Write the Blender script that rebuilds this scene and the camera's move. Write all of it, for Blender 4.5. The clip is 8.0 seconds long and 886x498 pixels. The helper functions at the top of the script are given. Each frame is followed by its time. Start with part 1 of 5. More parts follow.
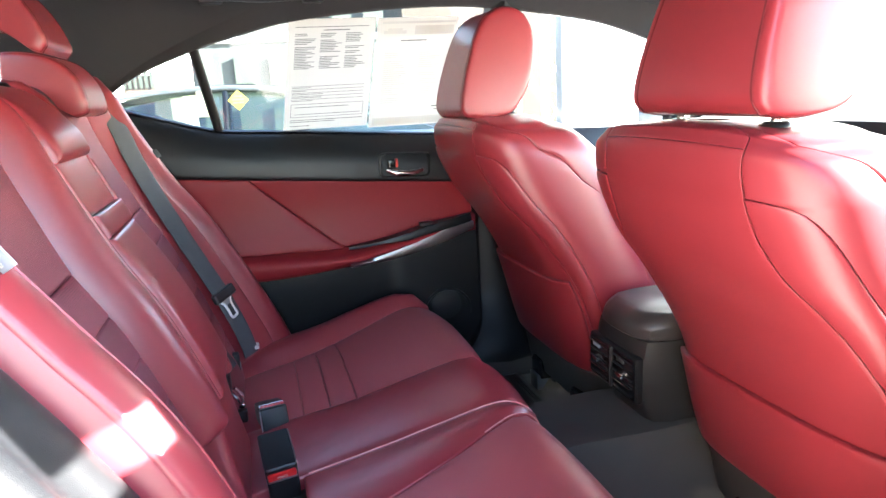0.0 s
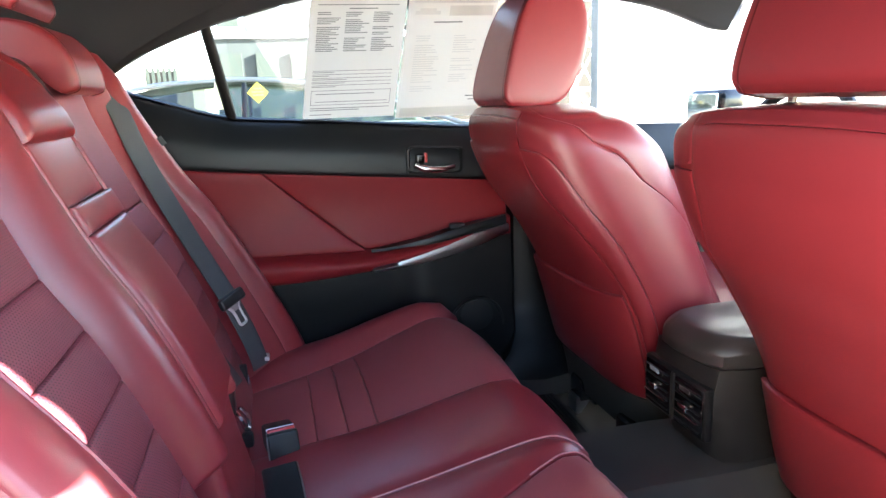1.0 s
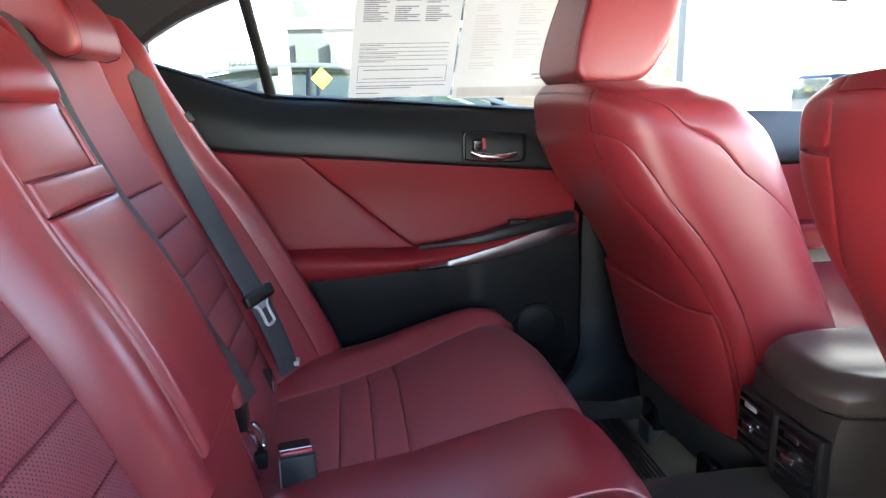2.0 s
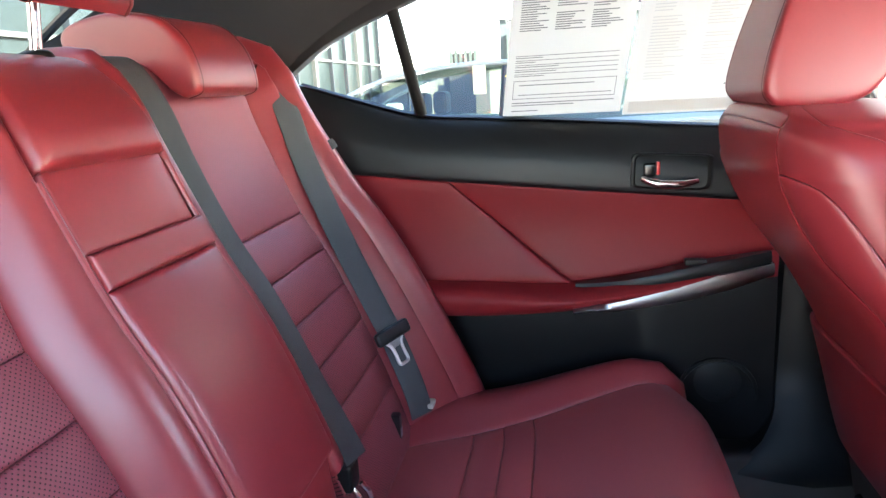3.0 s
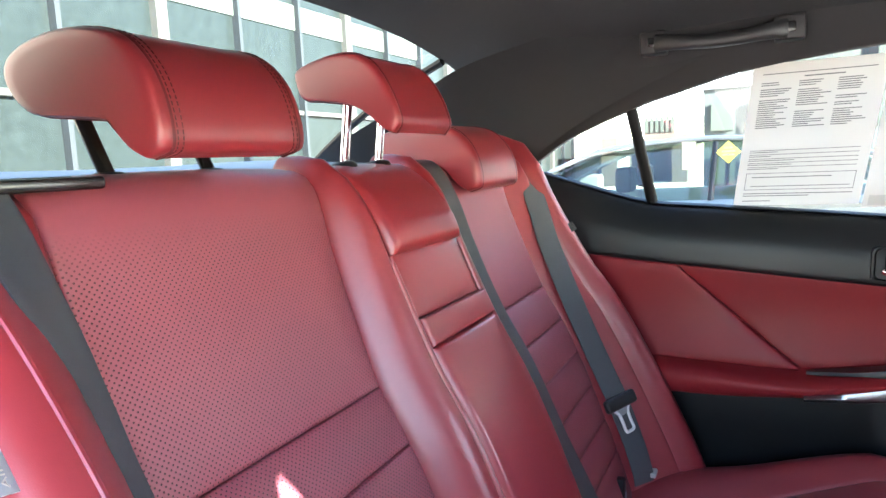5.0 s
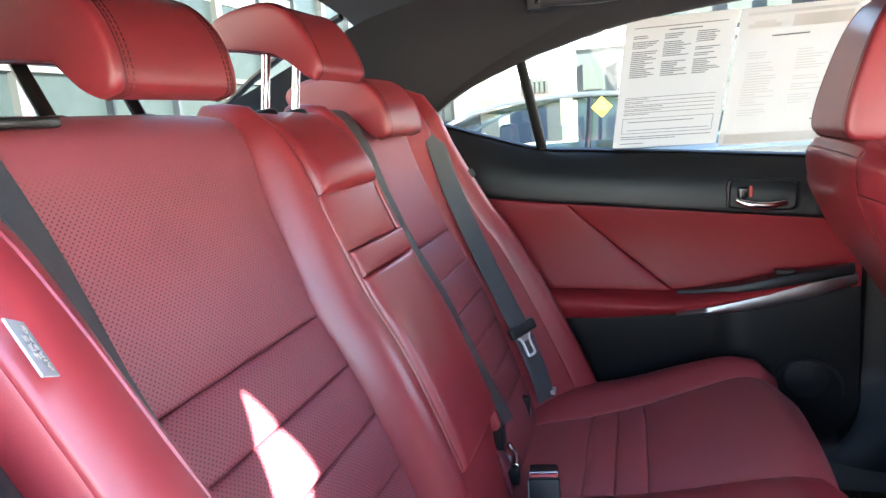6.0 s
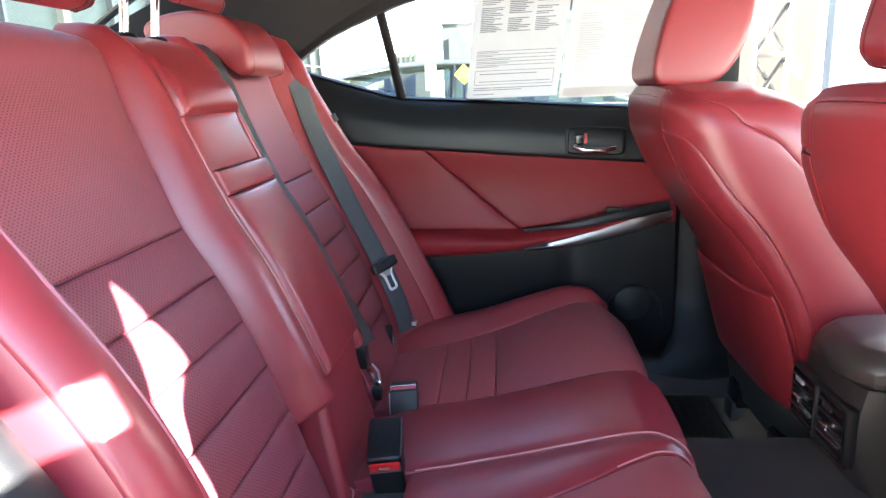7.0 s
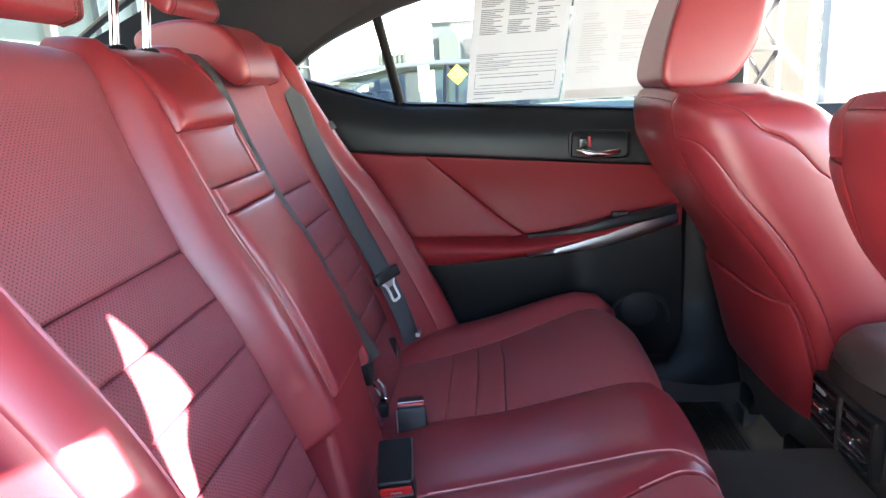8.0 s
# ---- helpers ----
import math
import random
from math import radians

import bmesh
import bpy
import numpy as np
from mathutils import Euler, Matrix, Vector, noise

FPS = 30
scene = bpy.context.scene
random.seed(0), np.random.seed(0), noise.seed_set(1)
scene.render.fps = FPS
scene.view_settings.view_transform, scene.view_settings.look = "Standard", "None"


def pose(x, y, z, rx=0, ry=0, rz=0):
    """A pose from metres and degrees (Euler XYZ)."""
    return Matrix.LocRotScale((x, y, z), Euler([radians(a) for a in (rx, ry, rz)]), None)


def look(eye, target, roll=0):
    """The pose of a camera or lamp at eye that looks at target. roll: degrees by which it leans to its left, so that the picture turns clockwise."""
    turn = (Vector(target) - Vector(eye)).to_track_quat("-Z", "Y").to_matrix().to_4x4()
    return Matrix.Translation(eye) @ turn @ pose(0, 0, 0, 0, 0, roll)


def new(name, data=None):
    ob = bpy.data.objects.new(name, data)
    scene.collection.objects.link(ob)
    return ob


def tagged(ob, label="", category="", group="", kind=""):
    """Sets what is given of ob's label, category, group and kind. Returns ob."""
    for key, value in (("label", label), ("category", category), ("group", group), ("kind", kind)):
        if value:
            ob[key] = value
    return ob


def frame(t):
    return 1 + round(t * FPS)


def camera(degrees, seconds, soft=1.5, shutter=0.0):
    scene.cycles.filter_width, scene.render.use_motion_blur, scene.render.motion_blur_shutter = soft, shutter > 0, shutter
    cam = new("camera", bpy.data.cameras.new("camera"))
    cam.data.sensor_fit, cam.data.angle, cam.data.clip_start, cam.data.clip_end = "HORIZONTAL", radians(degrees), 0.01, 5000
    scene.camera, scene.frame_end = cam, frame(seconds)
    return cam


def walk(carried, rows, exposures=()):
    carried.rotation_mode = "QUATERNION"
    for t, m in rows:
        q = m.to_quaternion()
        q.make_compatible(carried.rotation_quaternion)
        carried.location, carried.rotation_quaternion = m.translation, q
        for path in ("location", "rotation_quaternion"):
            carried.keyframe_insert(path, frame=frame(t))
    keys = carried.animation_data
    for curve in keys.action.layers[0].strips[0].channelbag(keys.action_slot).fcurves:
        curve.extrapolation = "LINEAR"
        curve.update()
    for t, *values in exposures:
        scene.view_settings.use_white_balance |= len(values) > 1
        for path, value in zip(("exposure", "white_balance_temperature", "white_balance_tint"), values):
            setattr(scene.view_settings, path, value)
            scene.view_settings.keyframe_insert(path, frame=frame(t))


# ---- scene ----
cam = camera(66.9, 8.0)
PATH = [
    (0, (0.231, -1.163, 0.815), (0.748, 0.716, 0.365), -3.2),
    (0.5, (0.255, -1.041, 0.786), (0.76, 0.843, 0.343), -2.6),
    (1, (0.243, -0.985, 0.784), (0.71, 0.908, 0.341), -2.2),
    (1.2, (0.239, -0.961, 0.782), (0.688, 0.937, 0.336), -2.3),
    (2.3, (0.36, -0.727, 0.739), (0.568, 1.209, 0.282), -1.6),
    (2.5, (0.389, -0.674, 0.758), (0.55, 1.263, 0.285), -2.5),
    (2.8, (0.439, -0.635, 0.795), (0.289, 1.301, 0.315), -4.5),
    (3, (0.443, -0.641, 0.805), (0.082, 1.27, 0.337), -3.2),
    (3.5, (0.399, -0.696, 0.834), (-0.386, 1.091, 0.396), -2.6),
    (4, (0.394, -0.737, 0.857), (-0.521, 0.997, 0.466), -1.7),
    (4.2, (0.393, -0.762, 0.863), (-0.549, 0.98, 0.586), -1.7),
    (5.3, (0.386, -0.842, 0.858), (-0.438, 0.962, 0.594), -2.8),
    (5.5, (0.377, -0.864, 0.849), (-0.4, 0.957, 0.568), -2.7),
    (6, (0.375, -0.919, 0.837), (-0.182, 0.964, 0.459), -4.1),
    (6.5, (0.396, -0.97, 0.797), (0.006, 0.95, 0.395), -2.3),
    (7, (0.411, -1.022, 0.771), (0.227, 0.915, 0.305), -2.5),
    (7.5, (0.403, -1.022, 0.767), (0.256, 0.915, 0.292), -2.5),
    (8, (0.384, -0.981, 0.788), (0.222, 0.956, 0.315), -3.5),
]
EXPOSURES = [(0.0, 5.02, 6300, 12), (0.5, 4.84, 6300, 12), (1.0, 4.65, 6300, 12), (2.5, 4.88, 6300, 12), (3.5, 4.98, 6200, 12), (4.0, 5.06, 6100, 12), (5.5, 4.78, 6300, 12), (6.5, 4.83, 6300, 12), (7.0, 4.96, 6300, 12), (8.0, 4.83, 6300, 12)]
walk(cam, [(t, look(eye, target, roll)) for t, eye, target, roll in PATH], EXPOSURES)

# ---- world and light ----
SUN_AT = Vector((1.0, -0.30, 0.38)).normalized()      # from the car towards the sun
world = bpy.data.worlds.new("sky")
scene.world = world
world.use_nodes = True
wn, wl = world.node_tree.nodes, world.node_tree.links
sky = wn.new("ShaderNodeTexSky")
sky.sky_type = "NISHITA"
sky.sun_disc = False
sky.dust_density = 0.25
sky.sun_elevation = math.asin(SUN_AT.z)
sky.sun_rotation = math.atan2(SUN_AT.x, SUN_AT.y)
wl.new(sky.outputs[0], wn["Background"].inputs[0])
wn["Background"].inputs[1].default_value = 0.10
sun = new("sun", bpy.data.lights.new("sun", "SUN"))
sun.data.energy, sun.data.angle, sun.data.color = 5.0, radians(0.6), (1.0, 0.94, 0.84)
sun.matrix_world = look(SUN_AT * 20, (0, 0, 0))


# ---- materials ----
def material(name, colour, rough=0.5, metal=0.0, grain=0.0, grain_scale=400.0, vary=0.08, spec=0.5, coat=0.0, sheen=0.0, coat_rough=0.03):
    """A principled material with noise in colour and roughness and a fine relief."""
    m = bpy.data.materials.new(name)
    m.use_nodes = True
    n, l = m.node_tree.nodes, m.node_tree.links
    b = n["Principled BSDF"]
    b.inputs["Metallic"].default_value = metal
    b.inputs["Specular IOR Level"].default_value = spec
    b.inputs["Coat Weight"].default_value = coat
    b.inputs["Coat Roughness"].default_value = coat_rough
    b.inputs["Sheen Weight"].default_value = sheen
    b.inputs["Sheen Roughness"].default_value = 0.45
    where = n.new("ShaderNodeTexCoord").outputs["Object"]
    big = n.new("ShaderNodeTexNoise")
    big.inputs["Scale"].default_value, big.inputs["Detail"].default_value = 7.0, 5.0
    l.new(where, big.inputs["Vector"])
    ramp = n.new("ShaderNodeMapRange")
    ramp.inputs["To Min"].default_value, ramp.inputs["To Max"].default_value = 1 - vary, 1 + vary
    l.new(big.outputs["Fac"], ramp.inputs["Value"])
    mix = n.new("ShaderNodeMix")
    mix.data_type, mix.blend_type = "RGBA", "MULTIPLY"
    mix.inputs["Factor"].default_value = 1.0
    mix.inputs["A"].default_value = (*colour, 1)
    l.new(ramp.outputs[0], mix.inputs["B"])
    l.new(mix.outputs["Result"], b.inputs["Base Color"])
    wobble = 0.08 if rough > 0.36 else 0.02
    rr = n.new("ShaderNodeMapRange")
    rr.inputs["To Min"].default_value, rr.inputs["To Max"].default_value = max(0.02, rough - wobble), min(1.0, rough + wobble)
    l.new(big.outputs["Fac"], rr.inputs["Value"])
    l.new(rr.outputs[0], b.inputs["Roughness"])
    if grain:
        fine = n.new("ShaderNodeTexVoronoi")
        fine.feature = "DISTANCE_TO_EDGE"
        fine.inputs["Scale"].default_value = grain_scale
        l.new(where, fine.inputs["Vector"])
        bump = n.new("ShaderNodeBump")
        bump.inputs["Strength"].default_value, bump.inputs["Distance"].default_value = grain, 0.001
        l.new(fine.outputs["Distance"], bump.inputs["Height"])
        l.new(bump.outputs[0], b.inputs["Normal"])
    return m


def perforated(name, colour, rough):
    """Leather with staggered rows of small punched holes, laid out in metres on the UV map."""
    m = material(name, colour, rough, grain=0.12, grain_scale=800)
    n, l = m.node_tree.nodes, m.node_tree.links
    b = n["Principled BSDF"]
    uv = n.new("ShaderNodeUVMap").outputs[0]

    def lattice(shift):
        f = n.new("ShaderNodeVectorMath"); f.operation = "MULTIPLY_ADD"
        f.inputs[1].default_value = (1 / 0.0062, 1 / 0.0062, 0)
        f.inputs[2].default_value = (shift, shift, 0)
        l.new(uv, f.inputs[0])
        g = n.new("ShaderNodeVectorMath"); g.operation = "FRACTION"
        l.new(f.outputs[0], g.inputs[0])
        d = n.new("ShaderNodeVectorMath"); d.operation = "DISTANCE"
        d.inputs[1].default_value = (0.5, 0.5, 0)
        l.new(g.outputs[0], d.inputs[0])
        return d.outputs["Value"]
    low = n.new("ShaderNodeMath"); low.operation = "MINIMUM"
    l.new(lattice(0.0), low.inputs[0]); l.new(lattice(0.5), low.inputs[1])
    hole = n.new("ShaderNodeMapRange")
    hole.inputs["From Min"].default_value, hole.inputs["From Max"].default_value = 0.11, 0.17
    l.new(low.outputs[0], hole.inputs["Value"])
    apart = n.new("ShaderNodeSeparateXYZ")
    l.new(uv, apart.inputs[0])
    fade = n.new("ShaderNodeMapRange")
    fade.inputs["From Min"].default_value, fade.inputs["From Max"].default_value = 0.19, 0.235
    l.new(apart.outputs["Y"], fade.inputs["Value"])
    whole = n.new("ShaderNodeMath"); whole.operation = "MAXIMUM"
    l.new(hole.outputs[0], whole.inputs[0]); l.new(fade.outputs[0], whole.inputs[1])
    hole = whole
    old = b.inputs["Base Color"].links[0].from_socket
    mix = n.new("ShaderNodeMix"); mix.data_type = "RGBA"
    mix.inputs["A"].default_value = (0.035, 0.004, 0.006, 1)
    l.new(hole.outputs[0], mix.inputs["Factor"]); l.new(old, mix.inputs["B"])
    l.new(mix.outputs["Result"], b.inputs["Base Color"])
    pit = n.new("ShaderNodeBump")
    pit.inputs["Strength"].default_value, pit.inputs["Distance"].default_value = 0.6, 0.001
    l.new(hole.outputs[0], pit.inputs["Height"])
    l.new(b.inputs["Normal"].links[0].from_socket, pit.inputs["Normal"])
    l.new(pit.outputs[0], b.inputs["Normal"])
    return m


RED = (0.226, 0.0235, 0.031)
leather = material("red_leather", RED, 0.36, grain=0.10, grain_scale=800, spec=0.5, coat=0.20, coat_rough=0.28)
leather_hole = perforated("red_perforated_leather", (0.25, 0.056, 0.074), 0.46)
insert_leather = material("red_insert_leather", (0.295, 0.046, 0.053), 0.46, grain=0.15, grain_scale=700, sheen=0.06)
bolster_leather = material("red_bolster_leather", (0.25, 0.034, 0.042), 0.42, grain=0.12, grain_scale=800, spec=0.5)
door_leather = material("red_door_leather", (0.225, 0.018, 0.023), 0.42, grain=0.12, grain_scale=480, spec=0.18)
black_soft = material("black_soft_plastic", (0.0065, 0.0075, 0.0090), 0.42, grain=0.2, grain_scale=700, spec=0.40)
black_hard = material("black_hard_plastic", (0.011, 0.012, 0.013), 0.38, grain=0.15, grain_scale=900, spec=0.3)
black_pillar = material("black_pillar_plastic", (0.0075, 0.008, 0.009), 0.42, grain=0.1, grain_scale=800, spec=0.14)
black_gloss = material("black_gloss_plastic", (0.01, 0.01, 0.011), 0.2, vary=0.2)
console_plastic = material("dark_grey_console_plastic", (0.027, 0.026, 0.0245), 0.36, grain=0.15, grain_scale=900, spec=0.4)
lid_leather = material("dark_brown_leather", (0.042, 0.038, 0.036), 0.34, grain=0.3, grain_scale=480)
headliner_cloth = material("grey_headliner_cloth", (0.021, 0.0205, 0.022), 0.95, grain=0.4, grain_scale=900, vary=0.05)
handle_plastic = material("dark_grey_handle_plastic", (0.016, 0.0155, 0.017), 0.45, grain=0.2, grain_scale=800, spec=0.5)
carpet = material("dark_carpet", (0.062, 0.056, 0.047), 1.0, grain=1.0, grain_scale=600, vary=0.3)
chrome = material("chrome", (0.85, 0.85, 0.86), 0.12, 1.0, vary=0.02)
satin = material("satin_silver", (0.40, 0.40, 0.41), 0.36, 1.0, vary=0.03)
bright_steel = material("bright_steel", (0.80, 0.80, 0.80), 0.5, 0.5, vary=0.02)
webbing = material("grey_belt_webbing", (0.040, 0.044, 0.051), 0.55, grain=0.5, grain_scale=1200)
red_plastic = material("red_plastic", (0.55, 0.02, 0.02), 0.35)
paper = material("white_paper", (0.58, 0.56, 0.53), 0.8, vary=0.03)
_n, _l = paper.node_tree.nodes, paper.node_tree.links      # thin paper lets light through
_mix, _thin = _n.new("ShaderNodeMixShader"), _n.new("ShaderNodeBsdfTranslucent")
_thin.inputs[0].default_value = (0.50, 0.48, 0.45, 1)
_mix.inputs[0].default_value = 0.20
_l.new(_n["Principled BSDF"].outputs[0], _mix.inputs[1]); _l.new(_thin.outputs[0], _mix.inputs[2])
_l.new(_mix.outputs[0], _n["Material Output"].inputs[0])
ink = material("printed_ink", (0.14, 0.14, 0.14), 0.8)
ink_pale = material("pale_printed_ink", (0.45, 0.44, 0.43), 0.8)
tag_cloth = material("pale_tag_cloth", (0.30, 0.33, 0.38), 0.8)
back_cloth = material("grey_back_board", (0.038, 0.038, 0.033), 0.9, grain=0.5, grain_scale=900)
paint_silver = material("silver_car_paint", (0.45, 0.46, 0.48), 0.22, 0.6, coat=0.6)


def glass_material():
    m = bpy.data.materials.new("clear_glass")
    m.use_nodes = True
    n, l = m.node_tree.nodes, m.node_tree.links
    n.remove(n["Principled BSDF"])
    mix = n.new("ShaderNodeMixShader")
    a, g = n.new("ShaderNodeBsdfTransparent"), n.new("ShaderNodeBsdfGlossy")
    a.inputs[0].default_value = (0.93, 0.96, 0.95, 1)
    g.inputs["Roughness"].default_value = 0.02
    mix.inputs[0].default_value = 0.06
    l.new(a.outputs[0], mix.inputs[1]); l.new(g.outputs[0], mix.inputs[2])
    l.new(mix.outputs[0], n["Material Output"].inputs[0])
    return m


glass = glass_material()
car_glass = glass_material()
car_glass.name = "grey_green_car_glass"
car_glass.node_tree.nodes["Transparent BSDF"].inputs[0].default_value = (0.52, 0.60, 0.55, 1)


# ---- mesh helpers ----
def part(name, bm, mat, parent=None, label="", sharp=35):
    """Links a bmesh as one smooth mesh object under a thing or a part."""
    me = bpy.data.meshes.new(name)
    bm.to_mesh(me)
    bm.free()
    me.materials.append(mat)
    me.polygons.foreach_set("use_smooth", [True] * len(me.polygons))
    me.set_sharp_from_angle(angle=radians(sharp))
    ob = new(name, me)
    if parent is not None:
        ob.parent = parent
    if label:
        tagged(ob, label)
    return ob


def thing(name, label, category, group="", kind="", at=(0, 0, 0)):
    ob = new(name)
    ob.location = at
    ob.empty_display_size = 0.05
    return tagged(ob, label, category, group, kind)


def spline(points, t):
    """Catmull-Rom through the rows of points, at t in 0 to 1 (arrays allowed)."""
    p = np.asarray(points, float)
    n = len(p) - 1
    t = np.clip(np.atleast_1d(np.asarray(t, float)), 0, 1) * n
    i = np.minimum(t.astype(int), n - 1)
    f = (t - i)[:, None]
    q = np.vstack([2 * p[0] - p[1], p, 2 * p[-1] - p[-2]])
    a, b, c, d = q[i], q[i + 1], q[i + 2], q[i + 3]
    return 0.5 * (2 * b + (c - a) * f + (2 * a - 5 * b + 4 * c - d) * f ** 2 + (3 * b - a - 3 * c + d) * f ** 3)


def sheet(P, close_u=False, close_v=False, uv=None):
    """A bmesh from a grid of points P[i][j]."""
    bm = bmesh.new()
    P = np.asarray(P, float)
    nu, nv = P.shape[:2]
    vs = [[bm.verts.new(P[i, j]) for j in range(nv)] for i in range(nu)]
    layer = bm.loops.layers.uv.new("UVMap") if uv is not None else None
    for i in range(nu if close_u else nu - 1):
        for j in range(nv if close_v else nv - 1):
            ids = ((i, j), ((i + 1) % nu, j), ((i + 1) % nu, (j + 1) % nv), (i, (j + 1) % nv))
            f = bm.faces.new([vs[a][b] for a, b in ids])
            if layer is not None:
                for loop, (a, b) in zip(f.loops, ids):
                    loop[layer].uv = uv[a][b]
    return bm


def cap(bm):
    """Closes the open borders of a tube or loft."""
    edges = [e for e in bm.edges if e.is_boundary]
    if edges:
        bmesh.ops.holes_fill(bm, edges=edges, sides=0)
    bmesh.ops.recalc_face_normals(bm, faces=bm.faces)
    return bm


def steps(length, r, n):
    """Parameters 0 to 1 that crowd in the rolled edges."""
    e = min(r / length, 0.45)
    a = [0, 0.12 * e, 0.35 * e, 0.65 * e, e]
    mid = np.linspace(e, 1 - e, n + 2)[1:-1]
    return np.array(a + list(mid) + [1 - x for x in reversed(a)])


def pad(surface, lu, lv, r=0.012, puff=0.0, nu=8, nv=8, depth=0.02, lift=0.0):
    """An upholstered panel: surface(u, v, h) gives a place h above the base; the edges roll down by r, the middle swells by puff."""
    us, vs = steps(lu, r, nu), steps(lv, r, nv)

    def roll(d):
        d = min(d / r, 1.0)
        return r * (1 - math.sqrt(max(0.0, 1 - (1 - d) ** 2)))
    us = np.concatenate([[0], us, [1]])
    vs = np.concatenate([[0], vs, [1]])
    P = np.zeros((len(us), len(vs), 3))
    uv = np.zeros((len(us), len(vs), 2))
    for i, u in enumerate(us):
        for j, v in enumerate(vs):
            du, dv = min(u, 1 - u) * lu, min(v, 1 - v) * lv
            h = lift - max(roll(du), roll(dv)) + puff * (4 * u * (1 - u)) ** 0.6 * (4 * v * (1 - v)) ** 0.6
            if i in (0, len(us) - 1) or j in (0, len(vs) - 1):
                h -= depth
            P[i, j] = surface(u, v, h)
            uv[i, j] = (u * lu, v * lv)
    bm = sheet(P, uv=uv)
    bmesh.ops.recalc_face_normals(bm, faces=bm.faces)
    return bm


def tube(points, radius, sides=8, closed=False, n=None):
    """A round tube along a smooth line; radius may be a list."""
    n = n or len(points) * 4
    pts = [Vector(p) for p in spline(points, np.linspace(0, 1, n))]
    rad = np.interp(np.linspace(0, 1, n), np.linspace(0, 1, len(radius)), radius) if hasattr(radius, "__len__") else [radius] * n
    P = []
    up = None
    for i, p in enumerate(pts):
        d = (pts[min(i + 1, n - 1)] - pts[max(i - 1, 0)]).normalized()
        if up is None:
            up = d.orthogonal().normalized()
        up = (up - d * up.dot(d)).normalized()
        side = d.cross(up)
        P.append([p + float(rad[i]) * (math.cos(a) * up + math.sin(a) * side) for a in np.linspace(0, 2 * math.pi, sides, endpoint=False)])
    return cap(sheet(P, close_v=True))


def box(x0, x1, y0, y1, z0, z1, bevel=0.004, seg=2):
    bm = bmesh.new()
    bmesh.ops.create_cube(bm, size=1)
    for v in bm.verts:
        v.co = Vector(((x0 + x1) / 2 + v.co.x * (x1 - x0), (y0 + y1) / 2 + v.co.y * (y1 - y0), (z0 + z1) / 2 + v.co.z * (z1 - z0)))
    if bevel:
        bmesh.ops.bevel(bm, geom=bm.edges[:], offset=bevel, segments=seg, affect="EDGES", profile=0.6)
    return bm


def prism(outline, depth_vec, bevel=0.003):
    """A slab: a flat outline of 3D points pushed along a vector, with bevelled edges."""
    bm = bmesh.new()
    a = [bm.verts.new(p) for p in outline]
    b = [bm.verts.new(Vector(p) + Vector(depth_vec)) for p in outline]
    bm.faces.new(a)
    bm.faces.new(b[::-1])
    for i in range(len(a)):
        j = (i + 1) % len(a)
        bm.faces.new((a[i], b[i], b[j], a[j]))
    bmesh.ops.recalc_face_normals(bm, faces=bm.faces)
    if bevel:
        bmesh.ops.bevel(bm, geom=bm.edges[:], offset=bevel, segments=2, affect="EDGES", profile=0.6)
    return bm


def loft(rings, n, close=True, ends=True):
    """Smooths a list of rings (each a list of points) with n steps along it."""
    R = np.asarray(rings, float)
    k = R.shape[1]
    S = spline(R.reshape(len(R), -1), np.linspace(0, 1, n)).reshape(n, k, 3)
    bm = sheet(S, close_v=close)
    return cap(bm) if ends and close else bm


def move(bm, m):
    bmesh.ops.transform(bm, matrix=m, verts=bm.verts)
    return bm

# ---- the cabin shell ----
def lin(x, xs, ys):
    return float(np.interp(x, xs, ys))


def smooth(x, xs, ys):
    """A smooth curve through (xs, ys)."""
    xs = np.asarray(xs, float)
    i = np.interp(x, xs, np.linspace(0, 1, len(xs)))
    return float(spline(np.asarray(ys, float)[:, None], [i])[0, 0])


SILL_X, SILL_Z = (-0.122, 0.00, 0.15, 0.32, 0.73, 1.5), (0.834, 0.795, 0.752, 0.737, 0.706, 0.68)
TOP_X, TOP_Z = (-0.122, -0.03, 0.06, 0.155, 0.34, 0.60, 0.83, 1.05, 1.25, 1.45), (0.834, 0.892, 0.930, 0.964, 1.010, 1.036, 1.041, 1.02, 0.99, 0.93)


def sill(x):
    return smooth(x, SILL_X, SILL_Z)


def window_top(x):
    return smooth(x, TOP_X, TOP_Z)


def glass_y(z):
    return 0.735 - 0.22 * (z - 0.70)


def roof_z(x, y):
    mid = smooth(x, (-0.25, -0.10, 0.1, 0.5, 1.0, 1.5), (1.112, 1.130, 1.145, 1.155, 1.145, 1.06))
    return mid - 0.20 * abs(y) ** 2.6


headliner = part("ceiling", sheet([[(x, y, roof_z(x, y)) for y in np.linspace(-0.60, 0.60, 25)] for x in np.linspace(-0.245, 1.5, 30)]), headliner_cloth)
tagged(headliner, "dark grey cloth headliner of the car roof", "ceiling", kind="structure")
roof = part("roof_panel", sheet([[(x, y, roof_z(x, y) + 0.03) for y in np.linspace(-0.66, 0.66, 13)] for x in np.linspace(-0.27, 1.55, 16)]), paint_silver)
tagged(roof, "silver painted car roof panel", "roof", kind="structure")


